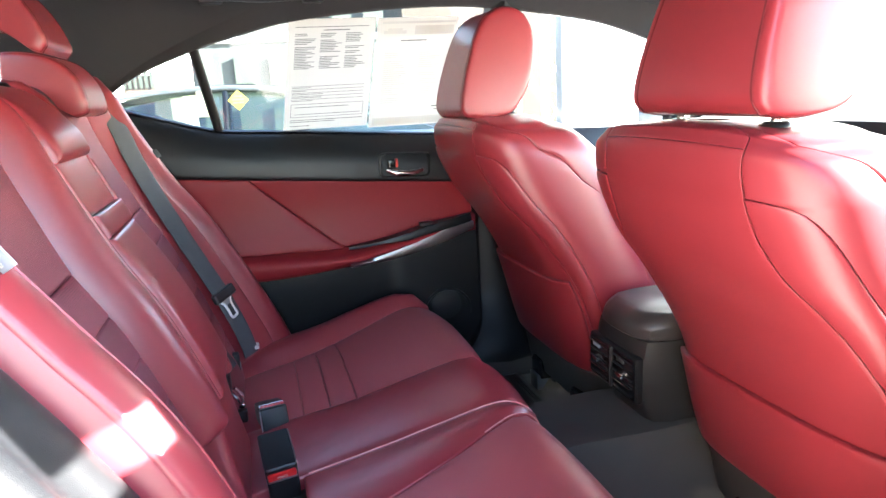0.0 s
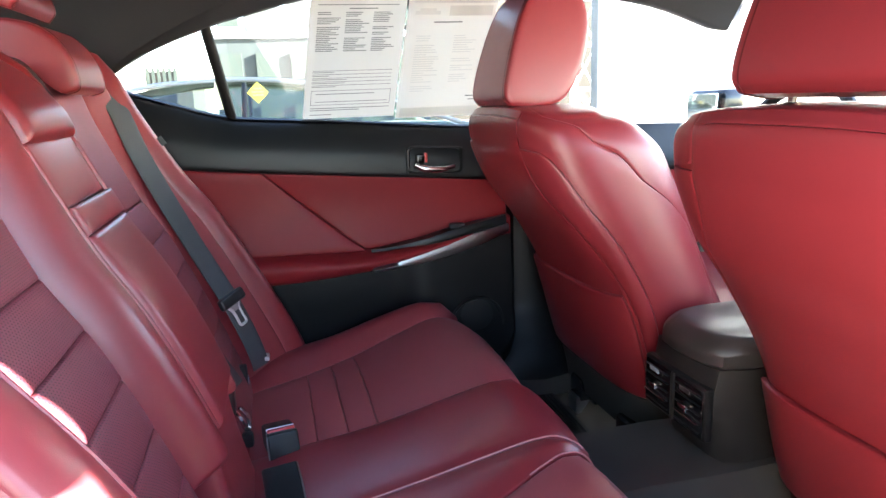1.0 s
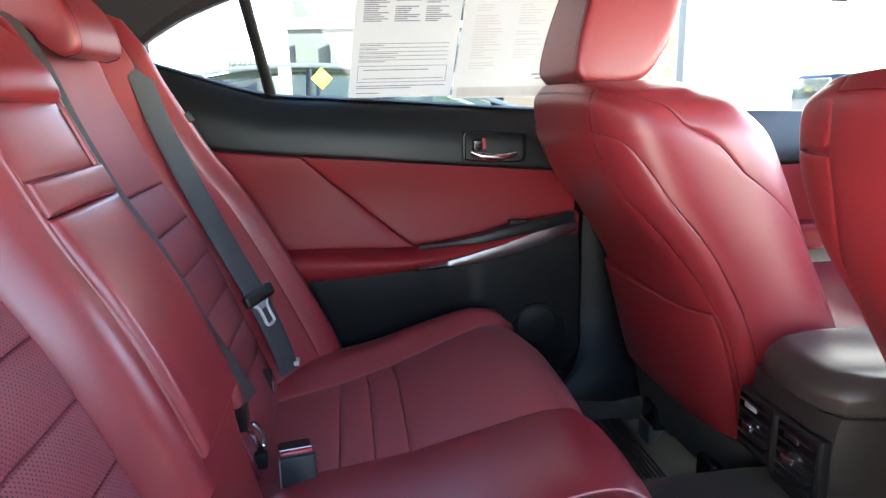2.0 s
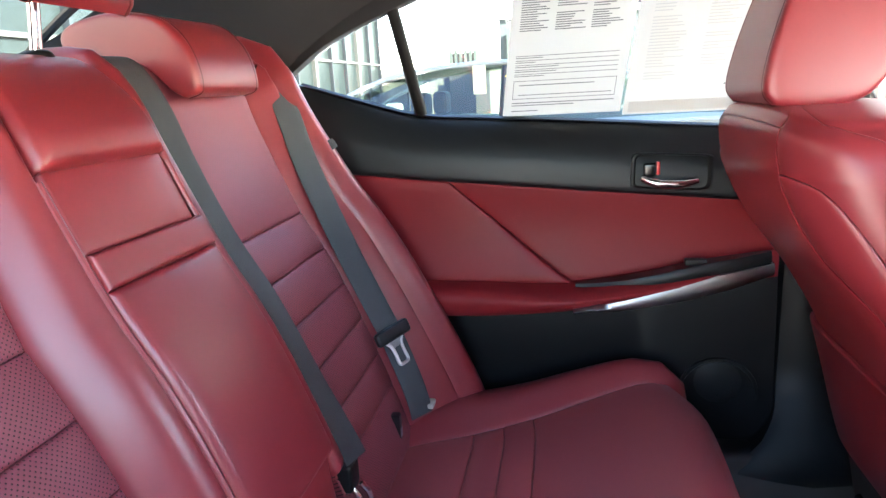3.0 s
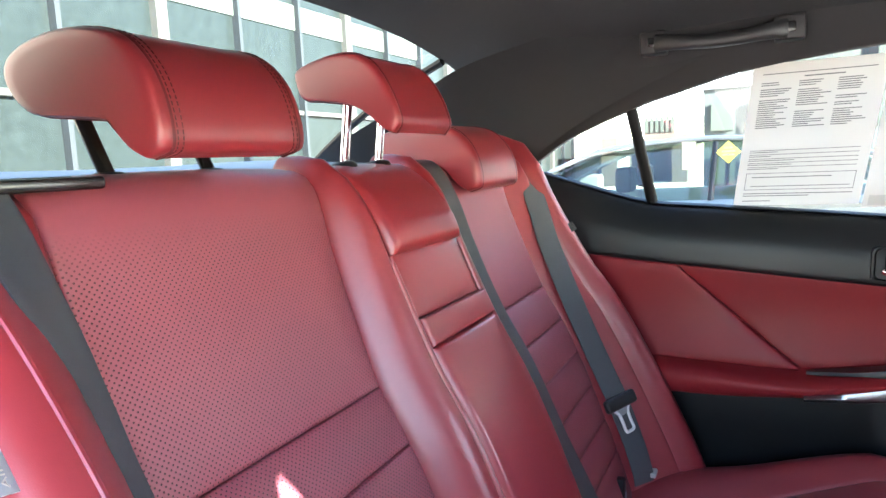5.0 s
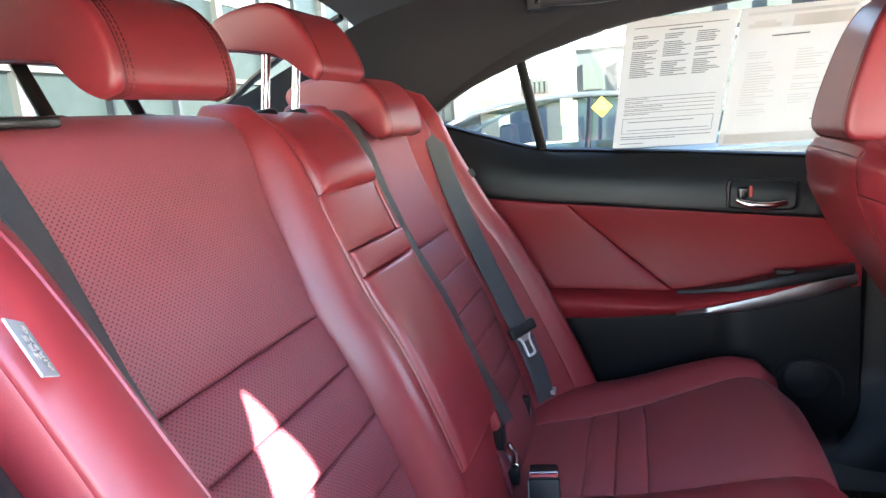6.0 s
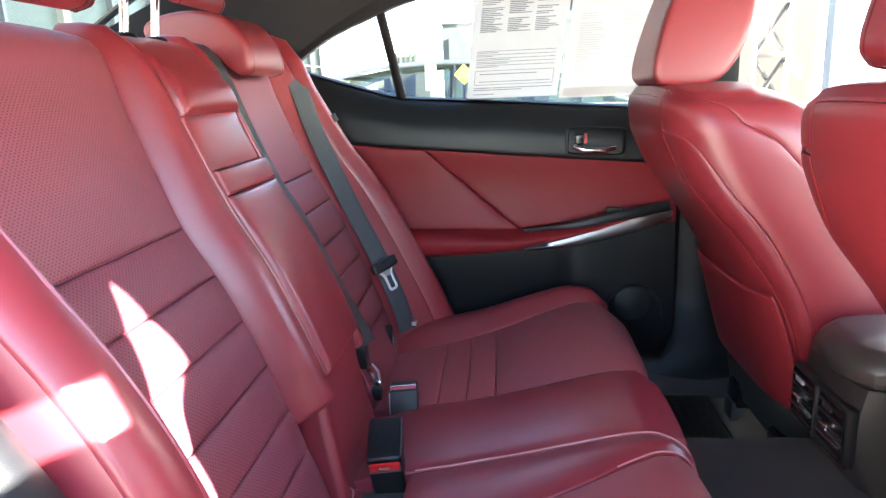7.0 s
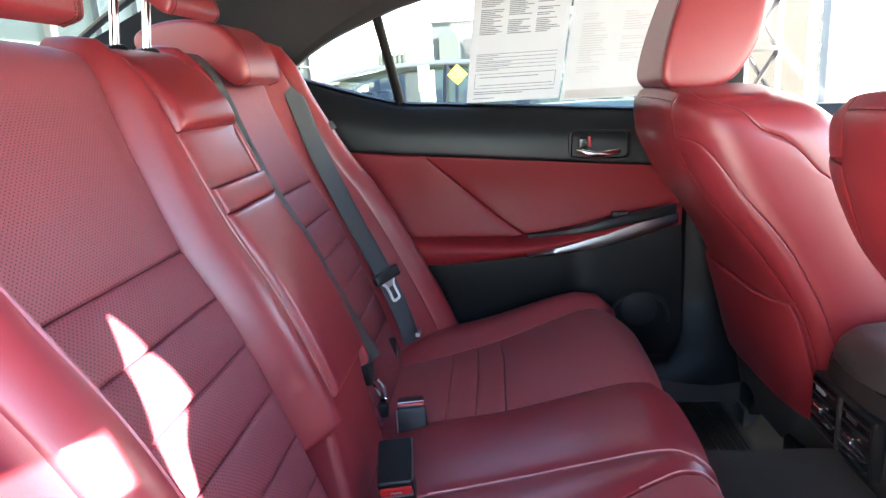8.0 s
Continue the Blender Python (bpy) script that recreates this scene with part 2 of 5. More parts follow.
def roof_rail(side, name):
    """The trim between the window's upper edge and the headliner, with the outer door frame."""
    P = []
    for x in np.linspace(-0.122, 1.47, 46):
        z0, z1 = window_top(x), roof_z(x, 0.6)
        y0 = glass_y(z0) - 0.012
        z1 = max(z1, z0 + 0.012)
        row = spline([(x, y0 + 0.05, z0 + 0.006), (x, y0 + 0.004, z0), (x, y0 - 0.012, z0 + 0.012), (x, 0.5 * (y0 + 0.60) - 0.008, 0.5 * (z0 + z1) + 0.012),
                      (x, 0.598, z1 + 0.004), (x, 0.60, z1 + 0.02)], np.linspace(0, 1, 14))
        P.append([(a, side * b, c) for a, b, c in row])
    ob = part(name, sheet(P), headliner_cloth)
    return tagged(ob, "dark grey cloth roof rail over the side windows", "trim", kind="structure")


roof_rail(1, "trim_roof_far")
roof_rail(-1, "trim_roof_near")


def rear_pillar(side, name):
    """The pillar trim between the quarter window and the rear window."""
    A = [(0.30, 0.625, 1.055), (0.10, 0.640, 0.972), (-0.03, 0.655, 0.905), (-0.122, 0.668, 0.837), (-0.15, 0.665, 0.79), (-0.20, 0.655, 0.74)]
    B = [(0.00, 0.52, 1.105), (-0.19, 0.515, 1.062), (-0.30, 0.515, 1.015), (-0.48, 0.535, 0.945), (-0.60, 0.55, 0.895), (-0.66, 0.56, 0.80)]
    t = np.linspace(0, 1, 24)
    a, b = spline(A, t), spline(B, t)
    P = []
    for w in np.linspace(0, 1, 12):
        row = a * (1 - w) + b * w
        row[:, 1] += 0.03 * math.sin(math.pi * w)
        row[:, 2] += 0.01 * math.sin(math.pi * w)
        P.append([(x, side * y, z) for x, y, z in row])
    ob = part(name, sheet(P), headliner_cloth)
    return tagged(ob, "grey cloth rear pillar beside the rear window", "pillar", kind="structure")


def cant_rail(side, name):
    """The painted body rail outside the roof trim."""
    rows = []
    for x in np.linspace(-0.12, 1.55, 30):
        z = window_top(min(max(x, -0.08), 1.45))
        y = glass_y(z)
        rows.append(spline([(x, side * (y - 0.02), z + 0.012), (x, side * (y + 0.035), z + 0.004), (x, side * (y + 0.050), z + 0.030), (x, side * (y + 0.015), z + 0.085), (x, side * 0.60, max(z + 0.10, roof_z(x, 0.6) + 0.03))], np.linspace(0, 1, 12)))
    return tagged(part(name, sheet(rows), paint_silver), "silver painted roof rail of the car body", "car body", kind="structure")


cant_rail(1, "body_rail_far")
cant_rail(-1, "body_rail_near")
rear_pillar(1, "trim_pillar_far")
rear_pillar(-1, "trim_pillar_near")

# rear shelf, rear window and its frame
shelf = part("rear_shelf", sheet([[(x, y, 0.842 + 0.035 * (-x - 0.2) / 0.45 - 0.004 * math.cos(y * 6)) for y in np.linspace(-0.66, 0.66, 20)] for x in np.linspace(-0.20, -0.72, 10)]), material("grey_shelf_felt", (0.16, 0.17, 0.17), 0.9, grain=0.4, grain_scale=700))
tagged(shelf, "grey felt parcel shelf behind the rear seat", "parcel shelf", kind="structure")


def rear_glass(w, y):
    """Places on the rear window: w from its lower edge to the upper."""
    bow = 0.07 * (y / 0.6) ** 2
    return (-0.74 + bow * (1 - w) + w * 0.50, y, 0.868 + w * 0.245 + 0.022 * math.sin(math.pi * w) - (0.015 + 0.035 * w) * (y / 0.6) ** 2)


rear_window = part("window_rear", sheet([[rear_glass(w, y) for y in np.linspace(-0.60, 0.60, 20)] for w in np.linspace(0, 1, 12)]), glass)
rear_window.visible_shadow = False
tagged(rear_window, "clear sloping rear window glass with dark edge", "window", kind="structure")
for sgn in (1, -1):
    part("window_frame", tube([Vector(rear_glass(w, sgn * (0.575 - 0.07 * w))) + Vector((0, 0, -0.004)) for w in np.linspace(0, 1.0, 6)], 0.009), black_hard, rear_window)


def side_window(side, x0, x1, name, label):
    us = np.linspace(0, 1, 14)
    P = []
    for u in us:
        x = x0 + (x1 - x0) * u
        z0, z1 = sill(x) - 0.01, window_top(x) + 0.012
        P.append([(x, side * glass_y(z), z) for z in np.linspace(z0, z1, 8)])
    ob = part(name, sheet(P), glass)
    ob.visible_shadow = False
    return tagged(ob, label, "window", kind="structure")


quarter_far = side_window(1, -0.118, 0.135, "window_1", "clear fixed quarter window in the rear door")
door_glass_far = side_window(1, 0.165, 0.86, "window_2", "clear rear door window with two papers behind it")
front_glass_far = side_window(1, 1.00, 1.46, "window_3", "clear front door window")
side_window(-1, 1.00, 1.46, "window_4", "clear front door window")


def divider(side):
    zs = np.linspace(sill(0.15) - 0.01, window_top(0.13) + 0.01, 10)
    P = []
    for z in zs:
        x = 0.158 - 0.035 * (z - 0.75) / 0.2
        y = glass_y(z)
        w = 0.0125
        P.append([(x - w, side * (y - 0.006), z), (x - w * 0.6, side * (y - 0.014), z), (x + w * 0.6, side * (y - 0.014), z), (x + w, side * (y - 0.006), z), (x, side * (y + 0.012), z)])
    return cap(sheet(P, close_v=True))


tagged(part("window_divider", divider(1), black_pillar, sharp=60), "black upright bar between quarter and door window", "trim", kind="structure")

# centre pillars
def centre_pillar(side, name):
    rows = []
    for z in np.linspace(-0.05, 1.05, 56):
        x0 = smooth(z, (-0.05, 0.03, 0.07, 0.11, 0.16, 0.25, 0.45, 0.7, 1.05), (0.60, 0.70, 0.762, 0.806, 0.832, 0.842, 0.85, 0.865, 0.90))
        x1 = lin(z, (0, 0.15, 0.45, 0.7, 1.05), (1.10, 1.03, 1.00, 0.985, 0.97))
        y = smooth(z, (-0.05, 0.05, 0.10, 0.15, 0.22, 0.45, 0.72, 1.05), (0.575, 0.585, 0.598, 0.622, 0.655, 0.68, 0.70, 0.635))
        rows.append([(x0, side * (y + 0.06), z), (x0 + 0.004, side * (y + 0.01), z), (x0 + 0.025, side * y, z), (0.5 * (x0 + x1), side * (y - 0.008), z),
                     (x1 - 0.025, side * y, z), (x1, side * (y + 0.01), z), (x1, side * (y + 0.06), z)])
    ob = part(name, cap(sheet(rows, close_v=True)), black_pillar)
    return tagged(ob, "black plastic centre pillar trim between the doors", "pillar", kind="structure")


centre_pillar(1, "trim_centre_pillar_far")
centre_pillar(-1, "trim_centre_pillar_near")
# Out of view; the pillar is made extra deep to block stray sun.
tagged(part("body_pillar_near", prism([(0.87, -0.835, -0.1), (0.99, -0.835, -0.1), (0.99, -0.835, 1.13), (0.89, -0.835, 1.13)], (0, 0.13, 0), 0.006), paint_silver), "silver painted body pillar in the doorway, deepened to block sun", "pillar", kind="structure")

# floor with the tall tunnel
def floor_z(x, y):
    a = abs(y + 0.02)
    t = 0.155 * (1 - min(1, max(0, (a - 0.10) / 0.10)) ** 2 * (3 - 2 * min(1, max(0, (a - 0.10) / 0.10))))
    return t + 0.004 * noise.noise((x * 14, y * 14, 0)) - 0.0


ys = np.linspace(-0.74, 0.74, 75)
floor = part("floor", sheet([[(x, y, floor_z(x, y)) for y in ys] for x in np.linspace(-0.05, 1.75, 70)]), carpet)
tagged(floor, "dark grey carpeted car floor with raised tunnel", "floor", kind="structure")
for side, nm in ((1, "far"), (-1, "near")):
    rows = [[(x, side * 0.55, 0.0), (x, side * 0.585, 0.05), (x, side * 0.60, 0.085), (x, side * 0.64, 0.095), (x, side * 0.70, 0.085), (x, side * 0.72, 0.03)] for x in np.linspace(-0.1, 1.6, 40)]
    s = part("door_sill_" + nm, sheet([spline(r, np.linspace(0, 1, 14)) for r in rows]), black_soft)
    tagged(s, "black plastic door sill along the car floor", "sill", kind="structure")

mat = thing("floor_mat", "black ribbed rubber floor mat in the far footwell", "floor mat")
mat_rubber = material("black_mat_rubber", (0.014, 0.014, 0.013), 0.6, grain=0.4, grain_scale=500)
part("base", box(0.66, 0.905, 0.21, 0.545, 0.004, 0.011, 0.003), mat_rubber, mat)
for k in range(24):
    part("rib", box(0.672 + 0.0095 * k, 0.6765 + 0.0095 * k, 0.222, 0.533, 0.010, 0.0145, 0.001, 1), mat_rubber, mat)

# wheel-arch jamb beside the seat in the open doorway
jamb_rows = []
for k, z in enumerate(np.linspace(0.05, 0.83, 18)):
    x = lin(z, (0.05, 0.2, 0.4, 0.6, 0.83), (0.36, 0.30, 0.20, 0.08, -0.07))
    jamb_rows.append([(x - 0.12, -0.63, z), (x - 0.01, -0.655, z), (x + 0.005, -0.685, z), (x - 0.005, -0.72, z), (x + 0.012, -0.755, z), (x - 0.01, -0.79, z), (x - 0.06, -0.80, z)])
jamb = part("door_jamb", sheet([spline(r, np.linspace(0, 1, 16)) for r in jamb_rows]), black_soft)
tagged(jamb, "black plastic and rubber jamb of the open doorway", "jamb", kind="structure")
body_rows = [[(r[3][0] - 0.03, -0.800, r[0][2] - 0.03), (r[3][0] - 0.06, -0.825, r[0][2] - 0.03), (r[3][0] - 0.12, -0.845, r[0][2] - 0.03), (r[3][0] - 0.5, -0.86, r[0][2] - 0.03)] for r in jamb_rows]
body = part("body_side", sheet([spline(r, np.linspace(0, 1, 12)) for r in body_rows]), paint_silver)
tagged(body, "silver painted body side behind the doorway", "car body", kind="structure")
body2 = part("body_side_far", box(-0.8, 1.7, 0.76, 0.80, -0.15, 0.68, 0.01), paint_silver)
tagged(body2, "silver painted body side of the car", "car body", kind="structure")
back = part("boot_wall", box(-0.36, -0.34, -0.66, 0.66, -0.1, 0.82, 0.004), black_hard)
tagged(back, "dark panel behind the rear seat", "wall", kind="structure")

# ---- rear bench seat ----
BACK = np.array([(0.165, 0.10), (0.150, 0.18), (0.118, 0.28), (0.066, 0.42), (0.022, 0.52), (-0.020, 0.595), (-0.062, 0.69), (-0.092, 0.765), (-0.107, 0.815), (-0.127, 0.849), (-0.166, 0.861), (-0.22, 0.862)])
BT = np.linspace(0, 1, 240)
BP = spline(BACK, BT)
BL = np.concatenate([[0], np.cumsum(np.hypot(*np.diff(BP, axis=0).T))])


def at_z(z):
    """Length along the seat back's line at a height."""
    k = int(np.argmax(BP[:, 1] >= z)) if z < 0.84 else len(BP) - 1
    return float(BL[k])


def back_point(s, y, h):
    x = float(np.interp(s, BL, BP[:, 0])); z = float(np.interp(s, BL, BP[:, 1]))
    e = 0.012
    x2, z2 = float(np.interp(s + e, BL, BP[:, 0])), float(np.interp(s + e, BL, BP[:, 1]))
    x1, z1 = float(np.interp(s - e, BL, BP[:, 0])), float(np.interp(s - e, BL, BP[:, 1]))
    tx, tz = x2 - x1, z2 - z1
    n = math.hypot(tx, tz) or 1
    return (x + h * tz / n, y, z - h * tx / n)


BEND = float(BL[-1])
TOP = BEND - 0.03


def back_pad(y0, y1, s0, s1, lift0, lift1=None, r=0.012, puff=0.0, nu=6, nv=10, peak=0.0, depth=0.02):
    """A panel of the seat back. y0 and y1 may be functions of s; lift goes from lift0 at y0 to lift1 at y1, with a swelling peak between."""
    lift1 = lift0 if lift1 is None else lift1

    def f(u, v, h):
        s = s0 + (s1 - s0) * v
        a = y0(s) if callable(y0) else y0
        b = y1(s) if callable(y1) else y1
        la = lift0(s) if callable(lift0) else lift0
        lb = lift1(s) if callable(lift1) else lift1
        return back_point(s, a + (b - a) * u, la + (lb - la) * u + peak * math.sin(math.pi * u) + h)
    ym0 = y0(0.5 * (s0 + s1)) if callable(y0) else y0
    ym1 = y1(0.5 * (s0 + s1)) if callable(y1) else y1
    return pad(f, abs(ym1 - ym0) + abs(peak), abs(s1 - s0), r, puff, nu, nv, depth)


CUSH = np.array([(0.10, 0.155), (0.17, 0.170), (0.25, 0.182), (0.38, 0.200), (0.50, 0.228), (0.585, 0.248), (0.635, 0.252), (0.664, 0.236), (0.676, 0.20), (0.672, 0.12), (0.657, 0.02)])
CT = np.linspace(0, 1, 240)
CP = spline(CUSH, CT)
CL = np.concatenate([[0], np.cumsum(np.hypot(*np.diff(CP, axis=0).T))])


def at_x(x):
    return float(CL[int(np.argmax(CP[:, 0] >= x))])


def cush_point(s, y, h):
    x = float(np.interp(s, CL, CP[:, 0])); z = float(np.interp(s, CL, CP[:, 1]))
    e = 0.012
    tx = float(np.interp(s + e, CL, CP[:, 0]) - np.interp(s - e, CL, CP[:, 0]))
    tz = float(np.interp(s + e, CL, CP[:, 1]) - np.interp(s - e, CL, CP[:, 1]))
    n = math.hypot(tx, tz) or 1
    a = max(0.0, abs(y) - 0.40)
    back_off = 1.1 * a * a * min(1, max(0, (x - 0.1) / 0.4))
    return (x - h * tz / n - back_off, y, z + h * tx / n)


def cush_pad(y0, y1, s0, s1, lift0, lift1=None, r=0.012, puff=0.0, nu=6, nv=10, peak=0.0):
    lift1 = lift0 if lift1 is None else lift1

    def f(u, v, h):
        s = s0 + (s1 - s0) * v
        a = y0(s) if callable(y0) else y0
        b = y1(s) if callable(y1) else y1
        la = lift0(s) if callable(lift0) else lift0
        lb = lift1(s) if callable(lift1) else lift1
        return cush_point(s, a + (b - a) * u, la + (lb - la) * u + peak * math.sin(math.pi * u) + h)
    return pad(f, 0.2, abs(s1 - s0), r, puff, nu, nv)


def near_border(s):
    """The piped seam beside the centre cushion."""
    return -lin(float(np.interp(s, CL, CP[:, 0])), (0.15, 0.26, 0.38, 0.50, 0.62, 0.66), (0.100, 0.093, 0.083, 0.088, 0.093, 0.108))


def near_insert(s):
    """The near insert's inner seam, which runs out from the piped seam towards the buckle."""
    return -lin(float(np.interp(s, CL, CP[:, 0])), (0.15, 0.26, 0.40, 0.51, 0.62, 0.66), (0.285, 0.265, 0.222, 0.188, 0.143, 0.137))


bench = thing("rear_bench_seat", "red leather rear bench seat with perforated inserts", "car seat")
CEND = float(CL[-1])


def crown(s):
    """1 along the seat back, falling to 0 over its top."""
    q = min(1.0, max(0.0, (s - at_z(0.765)) / (TOP - at_z(0.765))))
    return 1 - q * q * (3 - 2 * q)


S59 = at_z(0.597)

for side in (1, -1):
    out = 0.020 if side > 0 else 0.032      # the near wing stands a little further out
    def Y(v, k=side):
        return k * v
    def inner_edge(s, k=side):
        """The insert's inner seam, which leans to the centre above the cross seam."""
        return k * (0.163 - 0.034 * max(0.0, (s - S59) / (TOP - S59)))
    # insert: one tall upper panel and five flutes below
    part("back_insert", back_pad(inner_edge, Y(0.462 + out), S59, TOP, 0.0, r=0.006, puff=0.012, nu=10, nv=16), leather_hole, bench)
    zs = [0.597, 0.532, 0.466, 0.400, 0.334, 0.268, 0.16]
    for a, b in zip(zs[1:], zs[:-1]):
        part("back_flute", back_pad(Y(0.163), Y(0.462 + out), at_z(a), at_z(b), 0.0, r=0.0040, puff=0.007, nu=10, nv=7), leather_hole, bench)
    # inner bolster ridge
    part("inner_bolster", back_pad(Y(0.102), lambda s, f=inner_edge, k=side: f(s) + 0.003 * k, at_z(0.305), TOP, lambda s: 0.047 * crown(s), 0.0, r=0.010, puff=0.0, nu=10, nv=24, peak=0.016, depth=0.04), leather, bench)
    # outer wing: three long strips
    def wing_w(s):
        return min(1.0, max(0.0, s / BEND))

    def height(s):
        return float(np.interp(s, BL, BP[:, 1]))

    def low(s, near=side < 0):
        """How far the seam under the belt stands forward."""
        w = wing_w(s)
        return smooth(height(s), (0.1, 0.45, 0.60, 0.70, 0.78, 0.86), (0.070, 0.066, 0.058, 0.046, 0.026, 0.0)) if near else 0.030 + 0.070 * (1 - w)

    def ridge(s, near=side < 0):
        """How far the wing's ridge stands forward; the near wing swells out below the shoulder."""
        w = wing_w(s)
        return smooth(height(s), (0.1, 0.46, 0.61, 0.69, 0.77, 0.83, 0.87), (0.116, 0.126, 0.113, 0.096, 0.070, 0.030, -0.012)) if near else 0.045 + 0.095 * (1 - w)

    def seam_y(v, flare, s, k=side, near=side < 0):
        return k * (v + (0 if near else flare * (1 - wing_w(s))))
    part("outer_bolster", back_pad(Y(0.460 + out), lambda s, f=seam_y: f(0.537, 0.02, s), at_z(0.15), TOP - 0.01, 0.0, low, r=0.008, nu=8, nv=24), leather, bench)
    if side > 0:
        part("wing_panel", back_pad(lambda s, f=seam_y: f(0.535, 0.02, s), lambda s, f=seam_y: f(0.580, 0.025, s), at_z(0.15), TOP - 0.03, low, ridge, r=0.006, nu=6, nv=24, peak=0.014), leather, bench)
        part("wing_side", back_pad(lambda s, f=seam_y: f(0.578, 0.025, s), lambda s, k=side, o=out: k * (0.605 + o + 0.02 * (1 - wing_w(s))), at_z(0.15), TOP - 0.05,
             ridge, lambda s: -0.04 + 0.03 * (1 - wing_w(s)), r=0.006, nu=8, nv=24, peak=0.028), leather, bench)
    else:
        part("wing_panel", back_pad(Y(0.535), Y(0.586), at_z(0.15), TOP - 0.02, low, ridge, r=0.005, nu=8, nv=28, peak=0.004), leather, bench)
        part("wing_front", back_pad(Y(0.584), Y(0.636), at_z(0.15), TOP - 0.04, ridge, lambda s: 0.93 * ridge(s) - 0.002, r=0.005, nu=8, nv=28, peak=0.006), leather, bench)
        part("wing_side", back_pad(Y(0.634), Y(0.668), at_z(0.15), TOP - 0.06, lambda s: 0.93 * ridge(s) - 0.002, lambda s: -0.04 + 0.03 * (1 - wing_w(s)), r=0.005, nu=10, nv=28, peak=0.012), leather, bench)
        part("wing_piping", tube([back_point(at_z(z), -0.585, ridge(at_z(z)) - 0.001) for z in np.linspace(0.2, 0.80, 14)], 0.0026, 6), leather, bench)
    # cushion
    def border(s, k=side):
        """The seam between the cushion's insert and its bolster."""
        return k * lin(float(np.interp(s, CL, CP[:, 0])), (0.13, 0.27, 0.39, 0.60), (0.435, 0.460, 0.500, 0.555))
    inner = Y(0.135) if side > 0 else near_insert
    part("cushion_front", cush_pad(inner, border, at_x(0.383), CEND, 0.0, r=0.0045, puff=0.010, nu=10, nv=18), insert_leather, bench)
    xs = [0.13, 0.272, 0.328, 0.383]
    for a, b in zip(xs[:-1], xs[1:]):
        part("cushion_flute", cush_pad(inner, border, at_x(a), at_x(b), 0.0, r=0.0032, puff=0.004, nu=10, nv=7), insert_leather, bench)
    part("cushion_bolster", cush_pad(lambda s, f=border, k=side: f(s) - 0.002 * k, Y(0.635), at_x(0.12), CEND, 0.0, 0.0, r=0.010, nu=10, nv=22, peak=0.030), bolster_leather, bench)

# centre: headrest pad, armrest cover, pull strap, armrest, lower apron
A = 0.1005
part("centre_top", back_pad(-A, A, at_z(0.729), TOP, lambda s: -0.004 + 0.064 * crown(s + 0.012), r=0.016, puff=0.004, nu=8, nv=16, depth=0.045), leather, bench)
part("armrest_cover", back_pad(-A * 0.97, A * 0.97, at_z(0.648), at_z(0.736), 0.046, r=0.005, puff=0.003, nu=6, nv=6, depth=0.045), leather, bench)
part("pull_strap", back_pad(-A, A, at_z(0.610), at_z(0.648), 0.056, r=0.0045, puff=0.002, nu=6, nv=4, depth=0.045), leather, bench)
part("folding_armrest", back_pad(-A, A, at_z(0.335), at_z(0.610), 0.055, r=0.010, puff=0.008, nu=8, nv=14, depth=0.045), leather, bench)
part("lower_apron", back_pad(lambda s: -0.108 - 0.05 * max(0, 1 - s / at_z(0.35)), 0.112, at_z(0.12), at_z(0.345), lambda s: 0.012 + 0.030 * min(1, s / at_z(0.345)) ** 3, r=0.014, puff=0.004, nu=8, nv=8, depth=0.045), leather, bench)
for sg in (1, -1):
    part("armrest_piping", tube([back_point(at_z(z), sg * (A + 0.003), 0.046) for z in (0.345, 0.42, 0.50, 0.58, 0.66, 0.72)], 0.0042, 8), leather, bench)
part("centre_cushion", cush_pad(lambda s: near_border(s) + 0.001, 0.137, at_x(0.15), CEND, 0.006, r=0.004, puff=0.010, nu=12, nv=20), leather, bench)
# wedge between the centre and the near insert, ending in a well for the buckle
part("cushion_wedge", cush_pad(lambda s: near_insert(s) + 0.001, near_border, at_x(0.252), CEND, 0.001, 0.006, r=0.005, nu=12, nv=20, peak=0.006), leather, bench)
part("buckle_well", cush_pad(-0.290, -0.090, at_x(0.11), at_x(0.275), -0.038, r=0.010, nu=8, nv=8), leather, bench)
part("buckle_flap", cush_pad(-0.275, -0.098, at_x(0.105), at_x(0.176), 0.004, -0.004, r=0.012, nu=8, nv=8, peak=0.010), leather, bench)
piping_pale = material("pale_red_piping", (0.60, 0.25, 0.24), 0.4)
part("cushion_piping", tube([cush_point(s_, near_border(s_), 0.0085) for s_ in np.linspace(at_x(0.262), CEND - 0.10, 18)], 0.0013, 6), piping_pale, bench, "pale red piping")
part("flap_piping", tube([cush_point(at_x(x_), y_, 0.009) for x_, y_ in ((0.112, -0.104), (0.145, -0.110), (0.172, -0.128), (0.177, -0.19), (0.172, -0.262))], 0.0013, 6), piping_pale, bench, "pale red piping")
part("wedge_piping", tube([cush_point(s_, near_insert(s_), 0.0040) for s_ in np.linspace(at_x(0.56), CEND - 0.12, 8)], 0.0013, 6), piping_pale, bench, "pale red piping")

# seat core under the panels
core = []
for y in (-0.60, 0.60):
    core.append([(x - 0.060, y, z - 0.030) for x, z in BP[::6]] + [(-0.30, y, 0.80), (-0.30, y, 0.02), (0.60, y, 0.0)] + [(x - 0.05, y * 0.90, z - 0.06) for x, z in CP[::-1][10::7]])
part("seat_core", cap(sheet(core, close_v=True)), material("dark_red_lining", (0.13, 0.012, 0.016), 0.8), bench)


# ---- headrests ----
seam_red = material("dark_red_seam", (0.10, 0.010, 0.014), 0.6)
thread = material("dark_thread", (0.05, 0.004, 0.005), 0.7)

